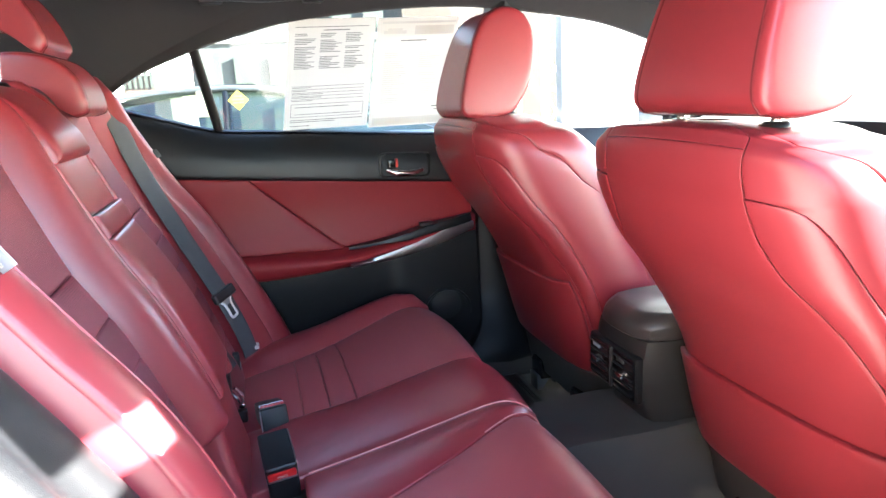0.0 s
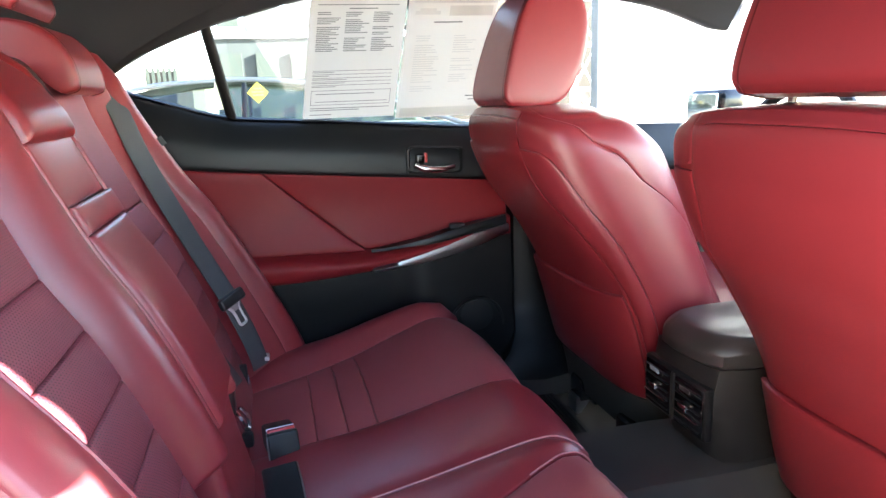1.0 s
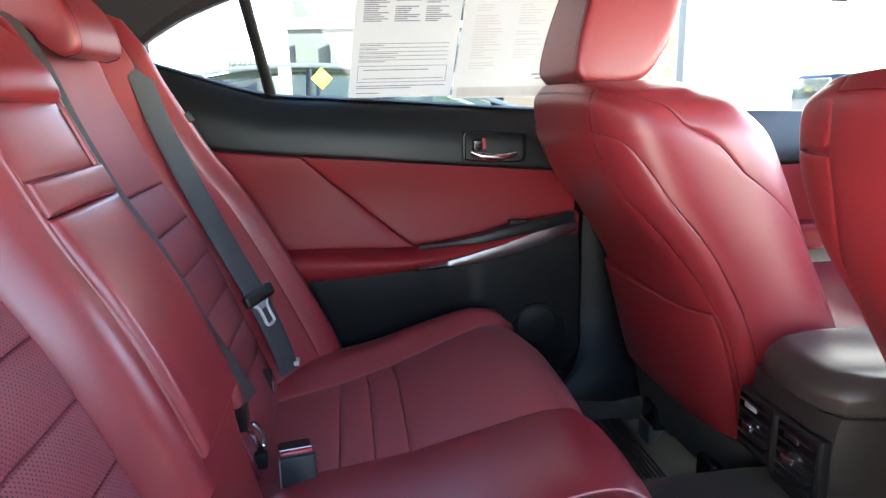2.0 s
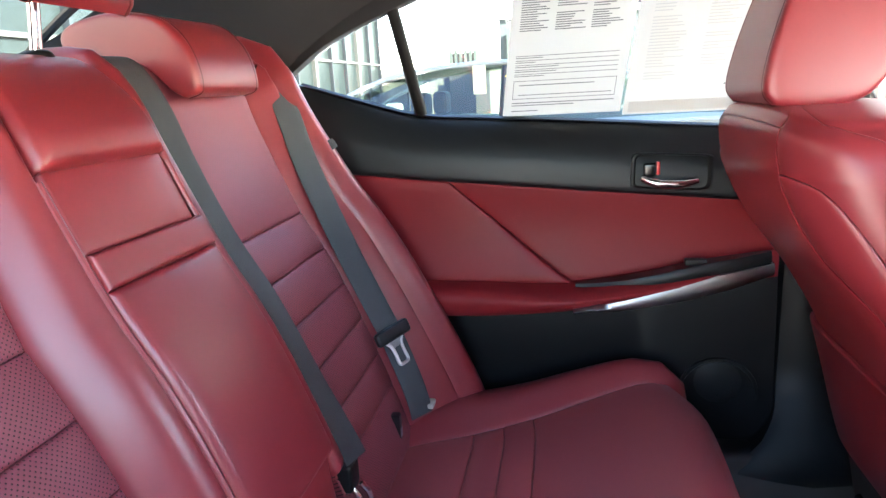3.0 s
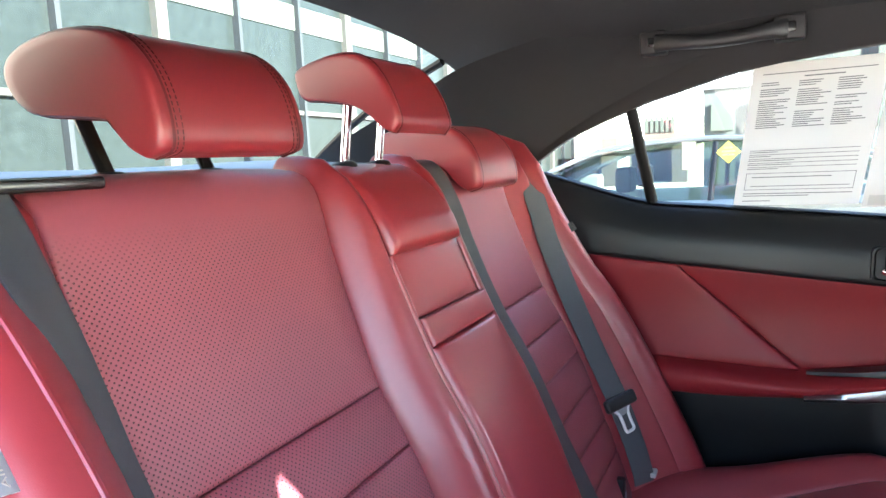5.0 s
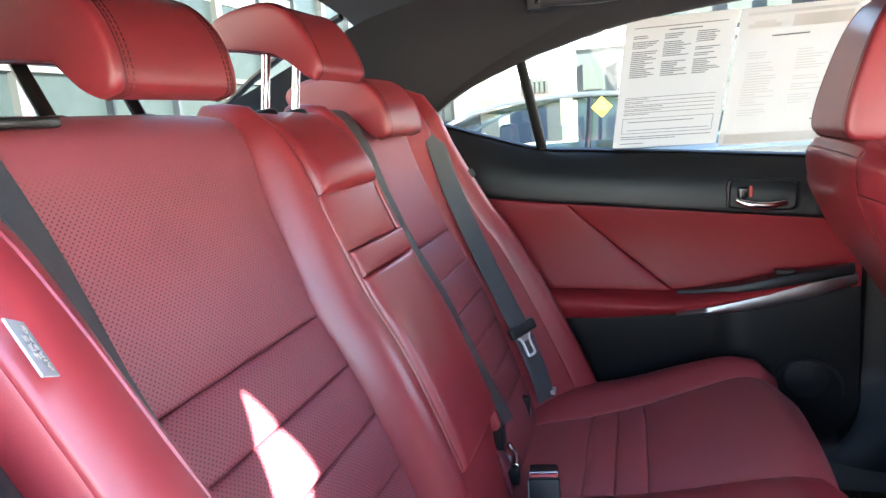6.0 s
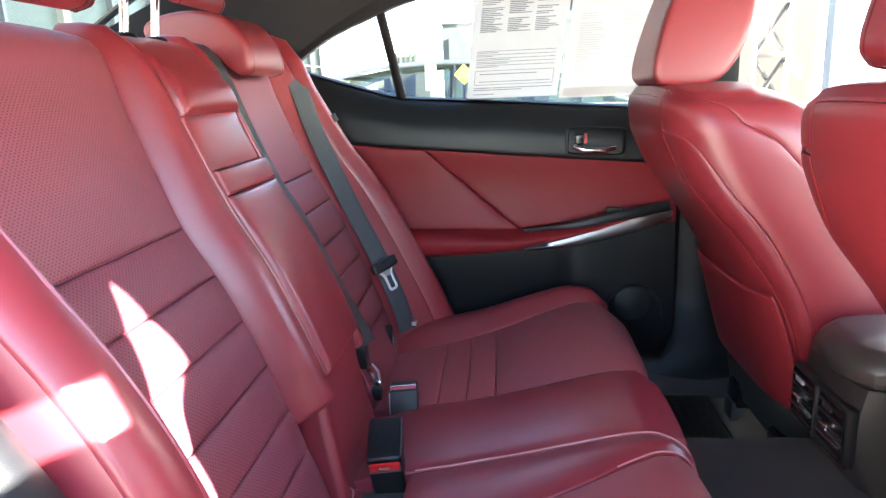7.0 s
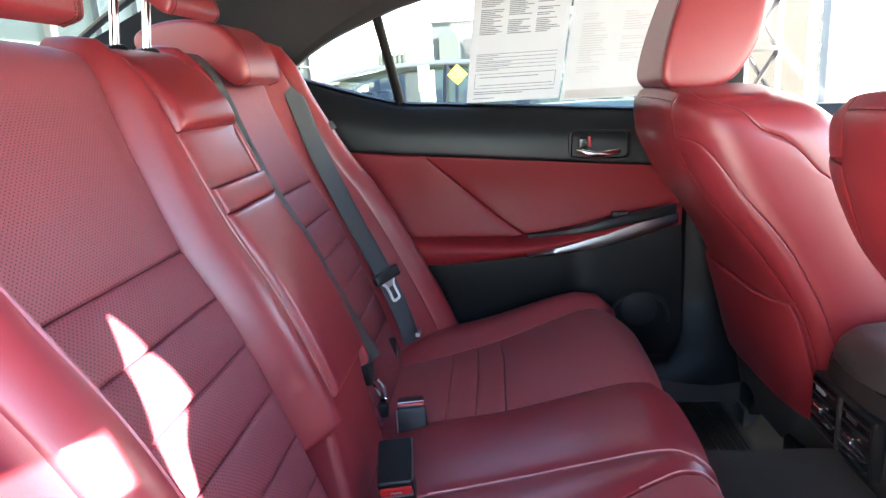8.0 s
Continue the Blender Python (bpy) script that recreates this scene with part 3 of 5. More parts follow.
def headrest(name, profile, width, y, dz, label, posts, post_z, parent_group, mat_post=chrome, dx=0.0, thick=0.0066, narrow=0.0, stitched=False):
    """profile: (x, z) rows round the side outline, from the front's lower edge upwards and over to the back."""
    h = thing(name, label, "headrest", parent_group, at=(dx, y, dz))
    k = 56
    P = np.asarray(profile + [profile[0]], float)
    ring = spline(P, np.linspace(0, 1, k + 1))[:-1]
    c = ring.mean(axis=0)
    half = width / 2
    z_lo, z_hi = ring[:, 1].min(), ring[:, 1].max()

    def slim(z):
        """The width shrinks towards the top."""
        return 1 - narrow * max(0.0, (z - z_lo) / (z_hi - z_lo)) ** 1.3

    SEAM = 0.86
    rows = [[(p[0], half * v * slim(p[1]), p[1]) for p in ring] for v in np.linspace(-SEAM, SEAM, 12)]
    part("face", sheet(rows, close_v=True), leather, h)
    for sg in (1, -1):
        rows = []
        for s, e in ((0.985, 0.852), (1.0, 0.868), (1.0, 0.90), (0.994, 0.935), (0.98, 0.963), (0.955, 0.983), (0.91, 0.996), (0.8, 1.0), (0.5, 1.0), (0.25, 1.0), (0.03, 1.0)):
            rows.append([(c[0] + (p[0] - c[0]) * s, sg * half * e * slim(c[1] + (p[1] - c[1]) * s), c[1] + (p[1] - c[1]) * s) for p in ring])
        part("side_panel", cap(sheet(rows, close_v=True)), leather, h)
        seam_ring = [(c[0] + (p[0] - c[0]) * 1.002, sg * half * SEAM * slim(p[1]), c[1] + (p[1] - c[1]) * 1.002) for p in ring]
        part("seam", sheet([[(x, yy + 0.0016 * math.cos(b), z + 0.0016 * math.sin(b)) for b in np.linspace(0, 2 * math.pi, 6, endpoint=False)] for x, yy, z in seam_ring], close_u=True, close_v=True), seam_red, h)
        for off in (0.0, 0.006) if stitched else ():
            dashes = bmesh.new()
            n_d = 90
            big = spline(P, np.linspace(0, 1, 4 * n_d + 1))
            for i in range(0, 4 * n_d, 4):
                p0, p1 = big[i], big[i + 3]
                q = []
                for p in (p0, p1):
                    g = np.array(p) - c
                    g = g / np.linalg.norm(g)
                    for w_, l_ in ((-0.0007, 0.0002), (0.0, 0.0012), (0.0007, 0.0002)):
                        q.append(dashes.verts.new((p[0] + g[0] * l_, sg * ((half * SEAM) * slim(p[1]) - 0.004 - off + w_), p[1] + g[1] * l_)))
                dashes.faces.new((q[0], q[1], q[4], q[3])); dashes.faces.new((q[1], q[2], q[5], q[4]))
            part("stitching", dashes, thread, h, "dark stitching")
    for py in posts:
        part("post", tube([(post_z[0], py, post_z[2]), (0.5 * (post_z[0] + post_z[1]), py, 0.5 * (post_z[2] + post_z[3])), (post_z[1], py, post_z[3])], thick, 14), mat_post, h)
        part("post_guide", tube([(post_z[0] - 0.001, py, post_z[2] - 0.006), (post_z[0], py, post_z[2] + 0.001), (post_z[0], py, post_z[2] + 0.005)], [0.020, 0.018, 0.012], 16), black_hard, h)
    return h


OUTER = [(-0.062, 0.802), (-0.040, 0.812), (-0.043, 0.850), (-0.060, 0.885), (-0.092, 0.911), (-0.150, 0.921), (-0.205, 0.915), (-0.238, 0.900), (-0.238, 0.876), (-0.208, 0.850), (-0.150, 0.842), (-0.098, 0.834), (-0.076, 0.810)]
CENTRE = [(-0.033, 0.883), (-0.024, 0.896), (-0.028, 0.915), (-0.038, 0.939), (-0.052, 0.962), (-0.068, 0.978), (-0.095, 0.988), (-0.127, 0.985), (-0.157, 0.973), (-0.158, 0.953), (-0.150, 0.934), (-0.131, 0.930), (-0.100, 0.924), (-0.083, 0.917), (-0.062, 0.903), (-0.044, 0.887)]
headrest("headrest", OUTER, 0.195, 0.325, 0.008, "red leather outer headrest lowered onto the rear seat", (-0.06, 0.06), (-0.145, -0.150, 0.852, 0.880), "rear headrests", black_gloss, dx=-0.008)
headrest("headrest", OUTER, 0.195, -0.320, 0.074, "red leather outer headrest raised on black posts", (-0.064, 0.064), (-0.150, -0.182, 0.788, 0.852), "rear headrests", black_gloss, dx=-0.020, thick=0.0075, stitched=True)
headrest("headrest", [(x if x > -0.09 else -0.09 + (x + 0.09) * 1.3, z) for x, z in CENTRE], 0.162, -0.002, 0.018, "small red leather centre headrest raised on chrome posts", (-0.045, 0.045), (-0.132, -0.120, 0.846, 0.930), "rear headrests")


# ---- seat belts ----
def ribbon(path, widths, thick=0.0014, n=60):
    """A strap along a line of (point, direction across)."""
    pts = spline([p for p, _ in path], np.linspace(0, 1, n))
    acr = spline([a for _, a in path], np.linspace(0, 1, n))
    P = []
    for i in range(n):
        p, a = Vector(pts[i]), Vector(acr[i]).normalized()
        d = (Vector(pts[min(i + 1, n - 1)]) - Vector(pts[max(i - 1, 0)])).normalized()
        a = (a - d * a.dot(d)).normalized()
        m = d.cross(a)
        w = widths / 2
        row = []
        for q in (-1, -0.93, -0.5, 0, 0.5, 0.93, 1):
            row.append(p + a * w * q + m * thick * (0.6 if abs(q) == 1 else 1.0))
        for q in (1, 0.93, 0.5, 0, -0.5, -0.93, -1):
            row.append(p + a * w * q - m * thick * (0.6 if abs(q) == 1 else 1.0))
        P.append(row)
    return cap(sheet(P, close_v=True))


def seat_belt(path, label):
    b = thing("seat_belt", label, "seat belt", "rear seat belts")
    part("webbing", ribbon(path, 0.047), webbing, b)
    return b


far_path = [((-0.150, 0.545, 0.869), (0.3, 1, 0)), ((-0.110, 0.538, 0.866), (0.4, 1, 0)), ((-0.060, 0.535, 0.795), (0.95, 1, 0)), ((-0.018, 0.515, 0.682), (1.05, 1, 0)), ((0.050, 0.492, 0.532), (1.05, 1, 0)),
            ((0.106, 0.480, 0.415), (1.05, 1, 0)), ((0.127, 0.477, 0.370), (1.05, 1, 0)), ((0.158, 0.470, 0.290), (0.95, 1, 0)), ((0.172, 0.470, 0.240), (0.9, 1, 0)), ((0.176, 0.470, 0.215), (0.9, 1, 0))]
near_path = [((-0.150, -0.556, 0.876), (-0.2, -1, 0)), ((-0.112, -0.545, 0.860), (-0.2, -1, 0))]
near_path += [(back_point(at_z(z), y, h - 0.004), (0.42, -1, 0)) for z, y, h in ((0.785, -0.541, 0.046), (0.735, -0.536, 0.049), (0.685, -0.533, 0.048), (0.62, -0.530, 0.047), (0.54, -0.526, 0.047), (0.44, -0.518, 0.050), (0.33, -0.510, 0.052), (0.24, -0.500, 0.052))]
far_belt = seat_belt(far_path, "dark grey seat belt with metal tongue hanging beside the far seat")
seat_belt(near_path, "dark grey seat belt beside the near seat wing")
mid_path = [((-0.160, 0.166, 0.866), (0.10, 1, 0)), ((-0.116, 0.168, 0.860), (0.10, 1, 0))]
mid_path += [(back_point(at_z(z), y, 0.0165), (0.28, 1, 0)) for z, y in ((0.80, 0.178), (0.71, 0.182), (0.61, 0.184), (0.52, 0.186), (0.40, 0.190))]
mid_path += [(back_point(at_z(z), y, h), (0.28, 1, 0)) for z, y, h in ((0.33, 0.184, 0.026), (0.285, 0.176, 0.034))]
mid_belt = seat_belt(mid_path, "dark grey centre seat belt along the folding armrest")
part("anchor_housing", box(0.112, 0.140, 0.166, 0.206, 0.246, 0.290, 0.008, 3), black_hard, mid_belt)
part("metal_tongue", tube([(0.134, 0.178, 0.252), (0.146, 0.180, 0.234), (0.151, 0.184, 0.214), (0.157, 0.192, 0.210), (0.155, 0.196, 0.232), (0.144, 0.194, 0.250)], 0.0046, 8), chrome, mid_belt, "chrome tongue")
part("slot_cover", box(0.142, 0.164, 0.170, 0.190, 0.180, 0.206, 0.005, 2), black_hard, mid_belt)


def tongue(parent, at, along, across):
    """Plastic belt stop and metal tongue, built in the plane of the strap."""
    z = Vector(along).normalized()
    x = Vector(across); x = (x - z * x.dot(z)).normalized()
    y = z.cross(x)
    m = Matrix((x, y, z)).transposed().to_4x4()
    m.translation = at
    part("belt_stop", move(box(-0.040, 0.040, -0.008, 0.008, 0.0, 0.026, 0.0075, 3), m), black_hard, parent)
    bm = tube([(-0.019, 0.004, 0.0), (-0.012, 0.004, -0.010), (-0.0105, 0.004, -0.026), (-0.0105, 0.004, -0.044), (0, 0.004, -0.047), (0.0105, 0.004, -0.044), (0.0105, 0.004, -0.026), (0.012, 0.004, -0.010), (0.019, 0.004, 0.0)], 0.0036, 6)
    part("metal_tongue", move(bm, m), bright_steel, parent, "bright steel tongue")
    part("tongue_plate", move(box(-0.014, 0.014, 0.002, 0.006, -0.014, 0.0, 0.0015), m), satin, parent)


tongue(far_belt, Vector(far_path[6][0]) + Vector((0.008, -0.004, -0.006)), Vector(far_path[5][0]) - Vector(far_path[7][0]), (0.7, 1, 0))
part("anchor_clip", box(0.172, 0.196, 0.480, 0.508, 0.222, 0.232, 0.003), paper, far_belt, "white plastic clip")


def letters(text, size, mat, parent, m, name="lettering"):
    cu = bpy.data.curves.new(name, "FONT")
    cu.body, cu.size, cu.align_x, cu.align_y, cu.extrude = text, size, "CENTER", "CENTER", 0.0002
    tmp = bpy.data.objects.new(name, cu)
    scene.collection.objects.link(tmp)
    me = bpy.data.meshes.new_from_object(tmp.evaluated_get(bpy.context.evaluated_depsgraph_get()))
    bpy.data.objects.remove(tmp)
    me.transform(m)
    me.materials.append(mat)
    ob = new(name, me)
    ob.parent = parent
    return ob


def buckle(at, axis, up, label):
    """axis: the way from the strap to the button's end; up: out of the broad face."""
    b = thing("belt_buckle", label, "belt buckle", "belt buckles", at=at)
    z = Vector(axis).normalized()
    y = Vector(up); y = (y - z * y.dot(z)).normalized()
    x = y.cross(z)
    b.rotation_euler = Matrix((x, y, z)).transposed().to_euler()
    part("housing", box(-0.027, 0.027, -0.013, 0.013, -0.088, 0.0, 0.006, 3), black_hard, b)
    # The housing's edge highlight, put in as a bright strip.
    part("edge_highlight", tube([(0.0262, 0.0105, -0.084), (0.0272, 0.0108, -0.045), (0.0262, 0.0105, -0.004)], 0.0014, 6), satin, b, "bright highlight along the edge")
    button = part("release_button", box(-0.024, 0.024, -0.011, 0.003, -0.010, 0.0045, 0.003), red_plastic, b, "red release button")
    letters("PRESS", 0.0068, paper, button, Matrix.Translation((0, -0.0042, 0.0052)))
    part("slot", box(-0.022, 0.022, 0.006, 0.010, -0.004, 0.0012, 0.0008), black_hard, b)
    part("rim", box(-0.0245, 0.0245, -0.0135, -0.0115, -0.004, 0.0052, 0.0006), satin, b, "grey rim")
    part("collar", box(-0.0265, 0.0265, -0.078, -0.0125, -0.040, 0.003, 0.007, 3), black_hard, b)
    part("stalk", box(-0.020, 0.020, -0.060, -0.025, -0.10, -0.030, 0.004), black_hard, b)
    return b


buckle((0.220, -0.113, 0.215), (0.10, -0.93, -0.30), (-0.05, -0.30, 1), "black seat belt buckle with red button lying in the cushion gap")
buckle((0.214, 0.137, 0.222), (-0.05, 0.25, 0.95), (0.15, -1, 0.2), "black seat belt buckle with red button standing by the cushion")

# airbag tags on the wings
def place_tag(side, at, face, mat, label):
    ob = thing("airbag_tag", label, "tag", "airbag tags", at=at)
    along = Vector((-0.52, 0, 0.85))
    face = Vector(face)
    face = (face - along * face.dot(along) / along.length_squared).normalized()
    along.normalize()
    across = along.cross(face)
    ob.rotation_euler = Matrix((along, -face, across)).transposed().to_euler()
    w = 0.019 if side < 0 else 0.010
    part("cloth", box(-w, w, -0.0008, 0.0008, -0.9 * w, 0.9 * w, 0.0006), mat, ob)
    return ob


near_tag = place_tag(-1, (0.050, -0.640, 0.728), (0.70, -0.62, 0.35), tag_cloth, "small white cloth airbag tag sewn into the seat wing")
place_tag(1, (0.014, 0.566, 0.713), (0.4, 0.9, 0.2), webbing, "small dark cloth airbag tag sewn into the seat wing")
for text, dz_, sz in (("SRS", 0.004, 0.011), ("AIRBAG", -0.006, 0.009)):
    letters(text, sz, paper, near_tag, Matrix.Translation((0.0, -0.0012, dz_)) @ Matrix.Rotation(radians(90), 4, "X"))
    letters(text, sz, paper, near_tag, Matrix.Translation((0.0, 0.0012, dz_)) @ Matrix.Rotation(radians(180), 4, "Z") @ Matrix.Rotation(radians(90), 4, "X"))


def belt_guide(side, y):
    g_ = thing("belt_guide", "black plastic seat belt guide on the seat top", "belt guide", "belt guides")
    part("plate", box(-0.165, -0.098, side * y - 0.042, side * y + 0.045, 0.853, 0.8635, 0.004, 3), black_gloss, g_)
    part("slot", box(-0.150, -0.112, side * y - 0.025, side * y + 0.025, 0.8625, 0.8645, 0.001), black_hard, g_)
    return g_


belt_guide(-1, 0.487)
belt_guide(1, 0.535)
fx = thing("child_seat_anchor", "black plastic child seat anchor cover in the seat crease", "anchor cover")
part("cover", box(0.125, 0.150, 0.404, 0.424, 0.176, 0.246, 0.006, 3), black_hard, fx)
part("symbol", box(0.1502, 0.1512, 0.409, 0.419, 0.204, 0.220, 0), tag_cloth, fx)

# ---- front seats ----
steel_dark = material("dark_grey_steel", (0.12, 0.12, 0.12), 0.45, 0.6)
FRONT = np.array([(0.05, 0.940, 1.15, 0.225), (0.12, 0.928, 1.15, 0.236), (0.21, 0.908, 1.15, 0.248), (0.32, 0.880, 1.14, 0.256), (0.40, 0.850, 1.105, 0.257), (0.50, 0.790, 1.060, 0.255), (0.58, 0.731, 1.030, 0.252),
                  (0.66, 0.692, 0.995, 0.248), (0.70, 0.684, 0.962, 0.243), (0.735, 0.683, 0.918, 0.230), (0.757, 0.694, 0.862, 0.206)])


def front_ring(v, a, h=0.0):
    """A place on the seat back's skin: v from foot to shoulder (1) and on over the top, a the angle from the outboard side over the rear (a=0.5) to the inboard side; a from 1 to 2 is the front."""
    over = max(0.0, v - 1.0) / 0.3
    z, xr, xf, w = spline(FRONT, [min(v, 1.0)])[0]
    th = a * math.pi
    n = 3.8
    cs, sn = math.cos(th), math.sin(th)
    y = (w + h) * math.copysign(abs(cs) ** (2 / n), cs)
    d = 0.5 * (xf - xr)
    x = 0.5 * (xf + xr) - (d + h) * math.copysign(abs(sn) ** (2 / n), sn)
    # shoulders fall away towards the outside
    drop = 0.020 * max(0, min(v, 1.0) - 0.72) / 0.28 * (abs(y) / max(w, 0.01)) ** 3
    z = z - drop + h * max(0, (min(v, 1.0) - 0.9)) * 4
    if over:
        k, up = math.cos(over * math.pi / 2), math.sin(over * math.pi / 2)
        x, y, z = 0.762 + (x - 0.762) * k, y * k, z + (0.763 - z) * up + 0.6 * h * up
    return (x, y, z)


def front_seat(y, dx, label, inboard=1):
    s = thing("front_seat", label, "car seat", "front seats", at=(dx, y, 0))

    def panel(name, a0, a1, v0, v1, mat, r=0.010, puff=0.0, lift=0.0, nu=14, nv=26, lu=0.4, lv=0.7):
        def f(u, v, h):
            vv = v0 + (v1 - v0) * v
            b0 = a0(vv) if callable(a0) else a0
            b1 = a1(vv) if callable(a1) else a1
            return front_ring(vv, b0 + (b1 - b0) * u, h + lift)
        part(name, pad(f, lu, lv * abs(v1 - v0), r, puff, nu, nv), mat, s)
    va = 0.150

    def seam1(v):      # border of the rear panel, inboard side
        return smooth(v, (0.15, 0.23, 0.29, 0.39, 0.49, 0.565, 0.61, 0.66, 0.75, 0.85, 1.0), (0.840, 0.828, 0.816, 0.800, 0.752, 0.708, 0.668, 0.645, 0.642, 0.648, 0.69))

    def seam2(v):      # border of the crescent beside it
        return max(seam1(v) + 0.0006, lin(v, (0.15, 0.35, 0.48, 0.53, 0.58, 0.62, 0.65, 0.68, 0.715, 0.738, 0.750, 1.0), (0.900, 0.912, 0.913, 0.902, 0.886, 0.870, 0.855, 0.833, 0.795, 0.745, 0.645, 0.645)))

    def seam3(v):      # shoulder seam from the headrest down to the front
        if v > 1.0:
            return lin(v, (1.0, 1.1, 1.27), (0.878, 0.80, 0.68))
        x = smooth(v, (0.10, 0.20, 0.40, 0.483, 0.525, 0.564, 0.602, 0.649, 0.714, 0.79, 0.90, 1.0), (1.10, 1.085, 1.06, 1.03, 1.01, 0.985, 0.952, 0.897, 0.853, 0.808, 0.778, 0.738))
        z, xr, xf, w = spline(FRONT, [v])[0]
        f = max(-0.97, min(0.97, (x - 0.5 * (xf + xr)) / (0.5 * (xf - xr))))
        return 1 + math.copysign(math.asin(abs(f) ** 1.9), f) / math.pi
    def flip(f):      # the same seam on the outboard side, set a little higher and further in
        return lambda v: 1 - f(max(0.0, v - 0.025)) + 0.035 * min(1.0, max(0.0, (v - 0.3) / 0.3))
    panel("under_cover", -0.02, 1.02, va, 1.25, leather, lift=-0.004, nu=30, nv=40, lu=0.8)
    panel("back_panel", flip(seam1), seam1, va, 0.93, leather, r=0.0030, nu=20, nv=54)
    panel("top_band", flip(seam1), seam1, 0.93, 1.27, leather, r=0.0030, nu=20, nv=16)

    def pocket_top(u):
        return (0.376 + 0.016 * u) if inboard > 0 else 0.318 + 0.012 * u

    def f(u, v, h):
        vv = va + (pocket_top(u) - va) * v
        b0, b1 = 1 - seam1(vv) + 0.02, seam1(vv) - 0.02
        return front_ring(vv, b0 + (b1 - b0) * u, h + 0.009)
    part("map_pocket", pad(f, 0.45, 0.24, 0.006, 0.006, 18, 12, depth=0.012), leather, s)
    for m1, m2, m3 in ((seam1, seam2, seam3), (flip(seam1), flip(seam2), flip(seam3))):
        panel("crescent_panel", m1, m2, va, 0.749, leather, r=0.0035, nu=10, nv=44, lu=0.08, puff=0.004)
        panel("side_panel", m2, m3, va, 1.27, leather, r=0.0035, nu=18, nv=60, lu=0.25)
    panel("front_face", seam3, lambda v: 3 - seam3(v), va, 1.27, leather, r=0.0035, nu=22, nv=44, lu=0.5)
    panel("foot_board", -0.02, 1.02, 0.0, va, back_cloth, nu=20, nv=6, lu=0.8)
    # seat cushion and rails
    part("seat_cushion", box(1.02, 1.50, -0.25, 0.25, 0.18, 0.34, 0.05, 4), leather, s)
    for ry in (-0.15, 0.085):
        part("seat_rail", box(0.97, 1.45, ry - 0.02, ry + 0.02, 0.012, 0.05, 0.005), black_hard, s)
        part("rail_cover", box(0.925, 1.01, ry - 0.030, ry + 0.030, 0.030, 0.090, 0.012, 3), black_gloss, s)
        part("rail_foot", prism([(0.918, ry - 0.026, 0.0), (0.932, ry - 0.026, 0.0), (0.965, ry - 0.026, 0.045), (0.918, ry - 0.026, 0.045)], (0, 0.05, 0), 0.003), steel_dark, s, "grey steel foot")
        part("rail_mount", box(1.02, 1.10, ry - 0.012, ry + 0.012, 0.05, 0.2, 0.004), black_hard, s)
    return s


front_seat(0.372, 0.0, "red leather front seat with map pocket, seen from behind")
front_seat(-0.385, 0.058, "red leather front seat with map pocket, seen from behind", -1)
FHEAD = [(0.700, 0.768), (0.689, 0.785), (0.692, 0.82), (0.708, 0.88), (0.732, 0.945), (0.760, 0.985), (0.795, 1.003), (0.830, 0.985), (0.845, 0.93), (0.838, 0.86), (0.815, 0.80), (0.790, 0.770), (0.740, 0.762)]
FHEAD = [(x if x < 0.76 else 0.76 + (x - 0.76) * 1.3, z) for x, z in FHEAD]
headrest("headrest", FHEAD, 0.23, 0.384, -0.007, "red leather headrest on the front seat", (-0.09, 0.09), (0.745, 0.752, 0.752, 0.79), "front headrests", narrow=0.22)
headrest("headrest", FHEAD, 0.268, -0.415, 0.006, "red leather headrest on the front seat", (-0.09, 0.09), (0.745, 0.752, 0.752, 0.79), "front headrests", dx=0.078, narrow=0.22)

# ---- centre console ----
console = thing("centre_console", "black centre console with leather lid and rear air vents", "console")
KY = -0.012
rows = []
for z, x, w in ((0.02, 0.955, 0.084), (0.15, 0.935, 0.090), (0.22, 0.908, 0.098), (0.28, 0.900, 0.101), (0.330, 0.908, 0.102)):
    rows.append([(1.55, KY + w, z), (1.03, KY + w, z), (x + 0.045, KY + w, z), (x + 0.010, KY + w - 0.012, z), (x, KY + w * 0.6, z), (x, KY - w * 0.6, z), (x + 0.010, KY - w + 0.012, z), (x + 0.045, KY - w, z), (1.03, KY - w, z), (1.55, KY - w, z)])
part("console_body", loft(rows, 14), console_plastic, console, sharp=50)
rows = []
for q in np.linspace(0, 1, 11):
    z = 0.330 + 0.050 * q
    k = 1 - 0.20 * max(0, q - 0.30) ** 2 - 0.015 * (q == 0)
    rows.append([(1.22 + (x - 1.22) * k, KY + y * k, z) for x, y in ((1.45, 0.10), (1.1, 0.102), (0.975, 0.100), (0.925, 0.088), (0.905, 0.06), (0.900, 0.02), (0.900, -0.02), (0.905, -0.06), (0.925, -0.088), (0.975, -0.100), (1.1, -0.102), (1.45, -0.10))])
part("lid", cap(sheet(rows, close_v=True)), lid_leather, console, "dark brown leather lid", sharp=40)
part("vent_plate", box(0.893, 0.910, KY - 0.092, KY + 0.092, 0.204, 0.300, 0.006, 3), black_hard, console)
part("vent_divider", box(0.8885, 0.900, KY - 0.004, KY + 0.004, 0.208, 0.296, 0.002), console_plastic, console)
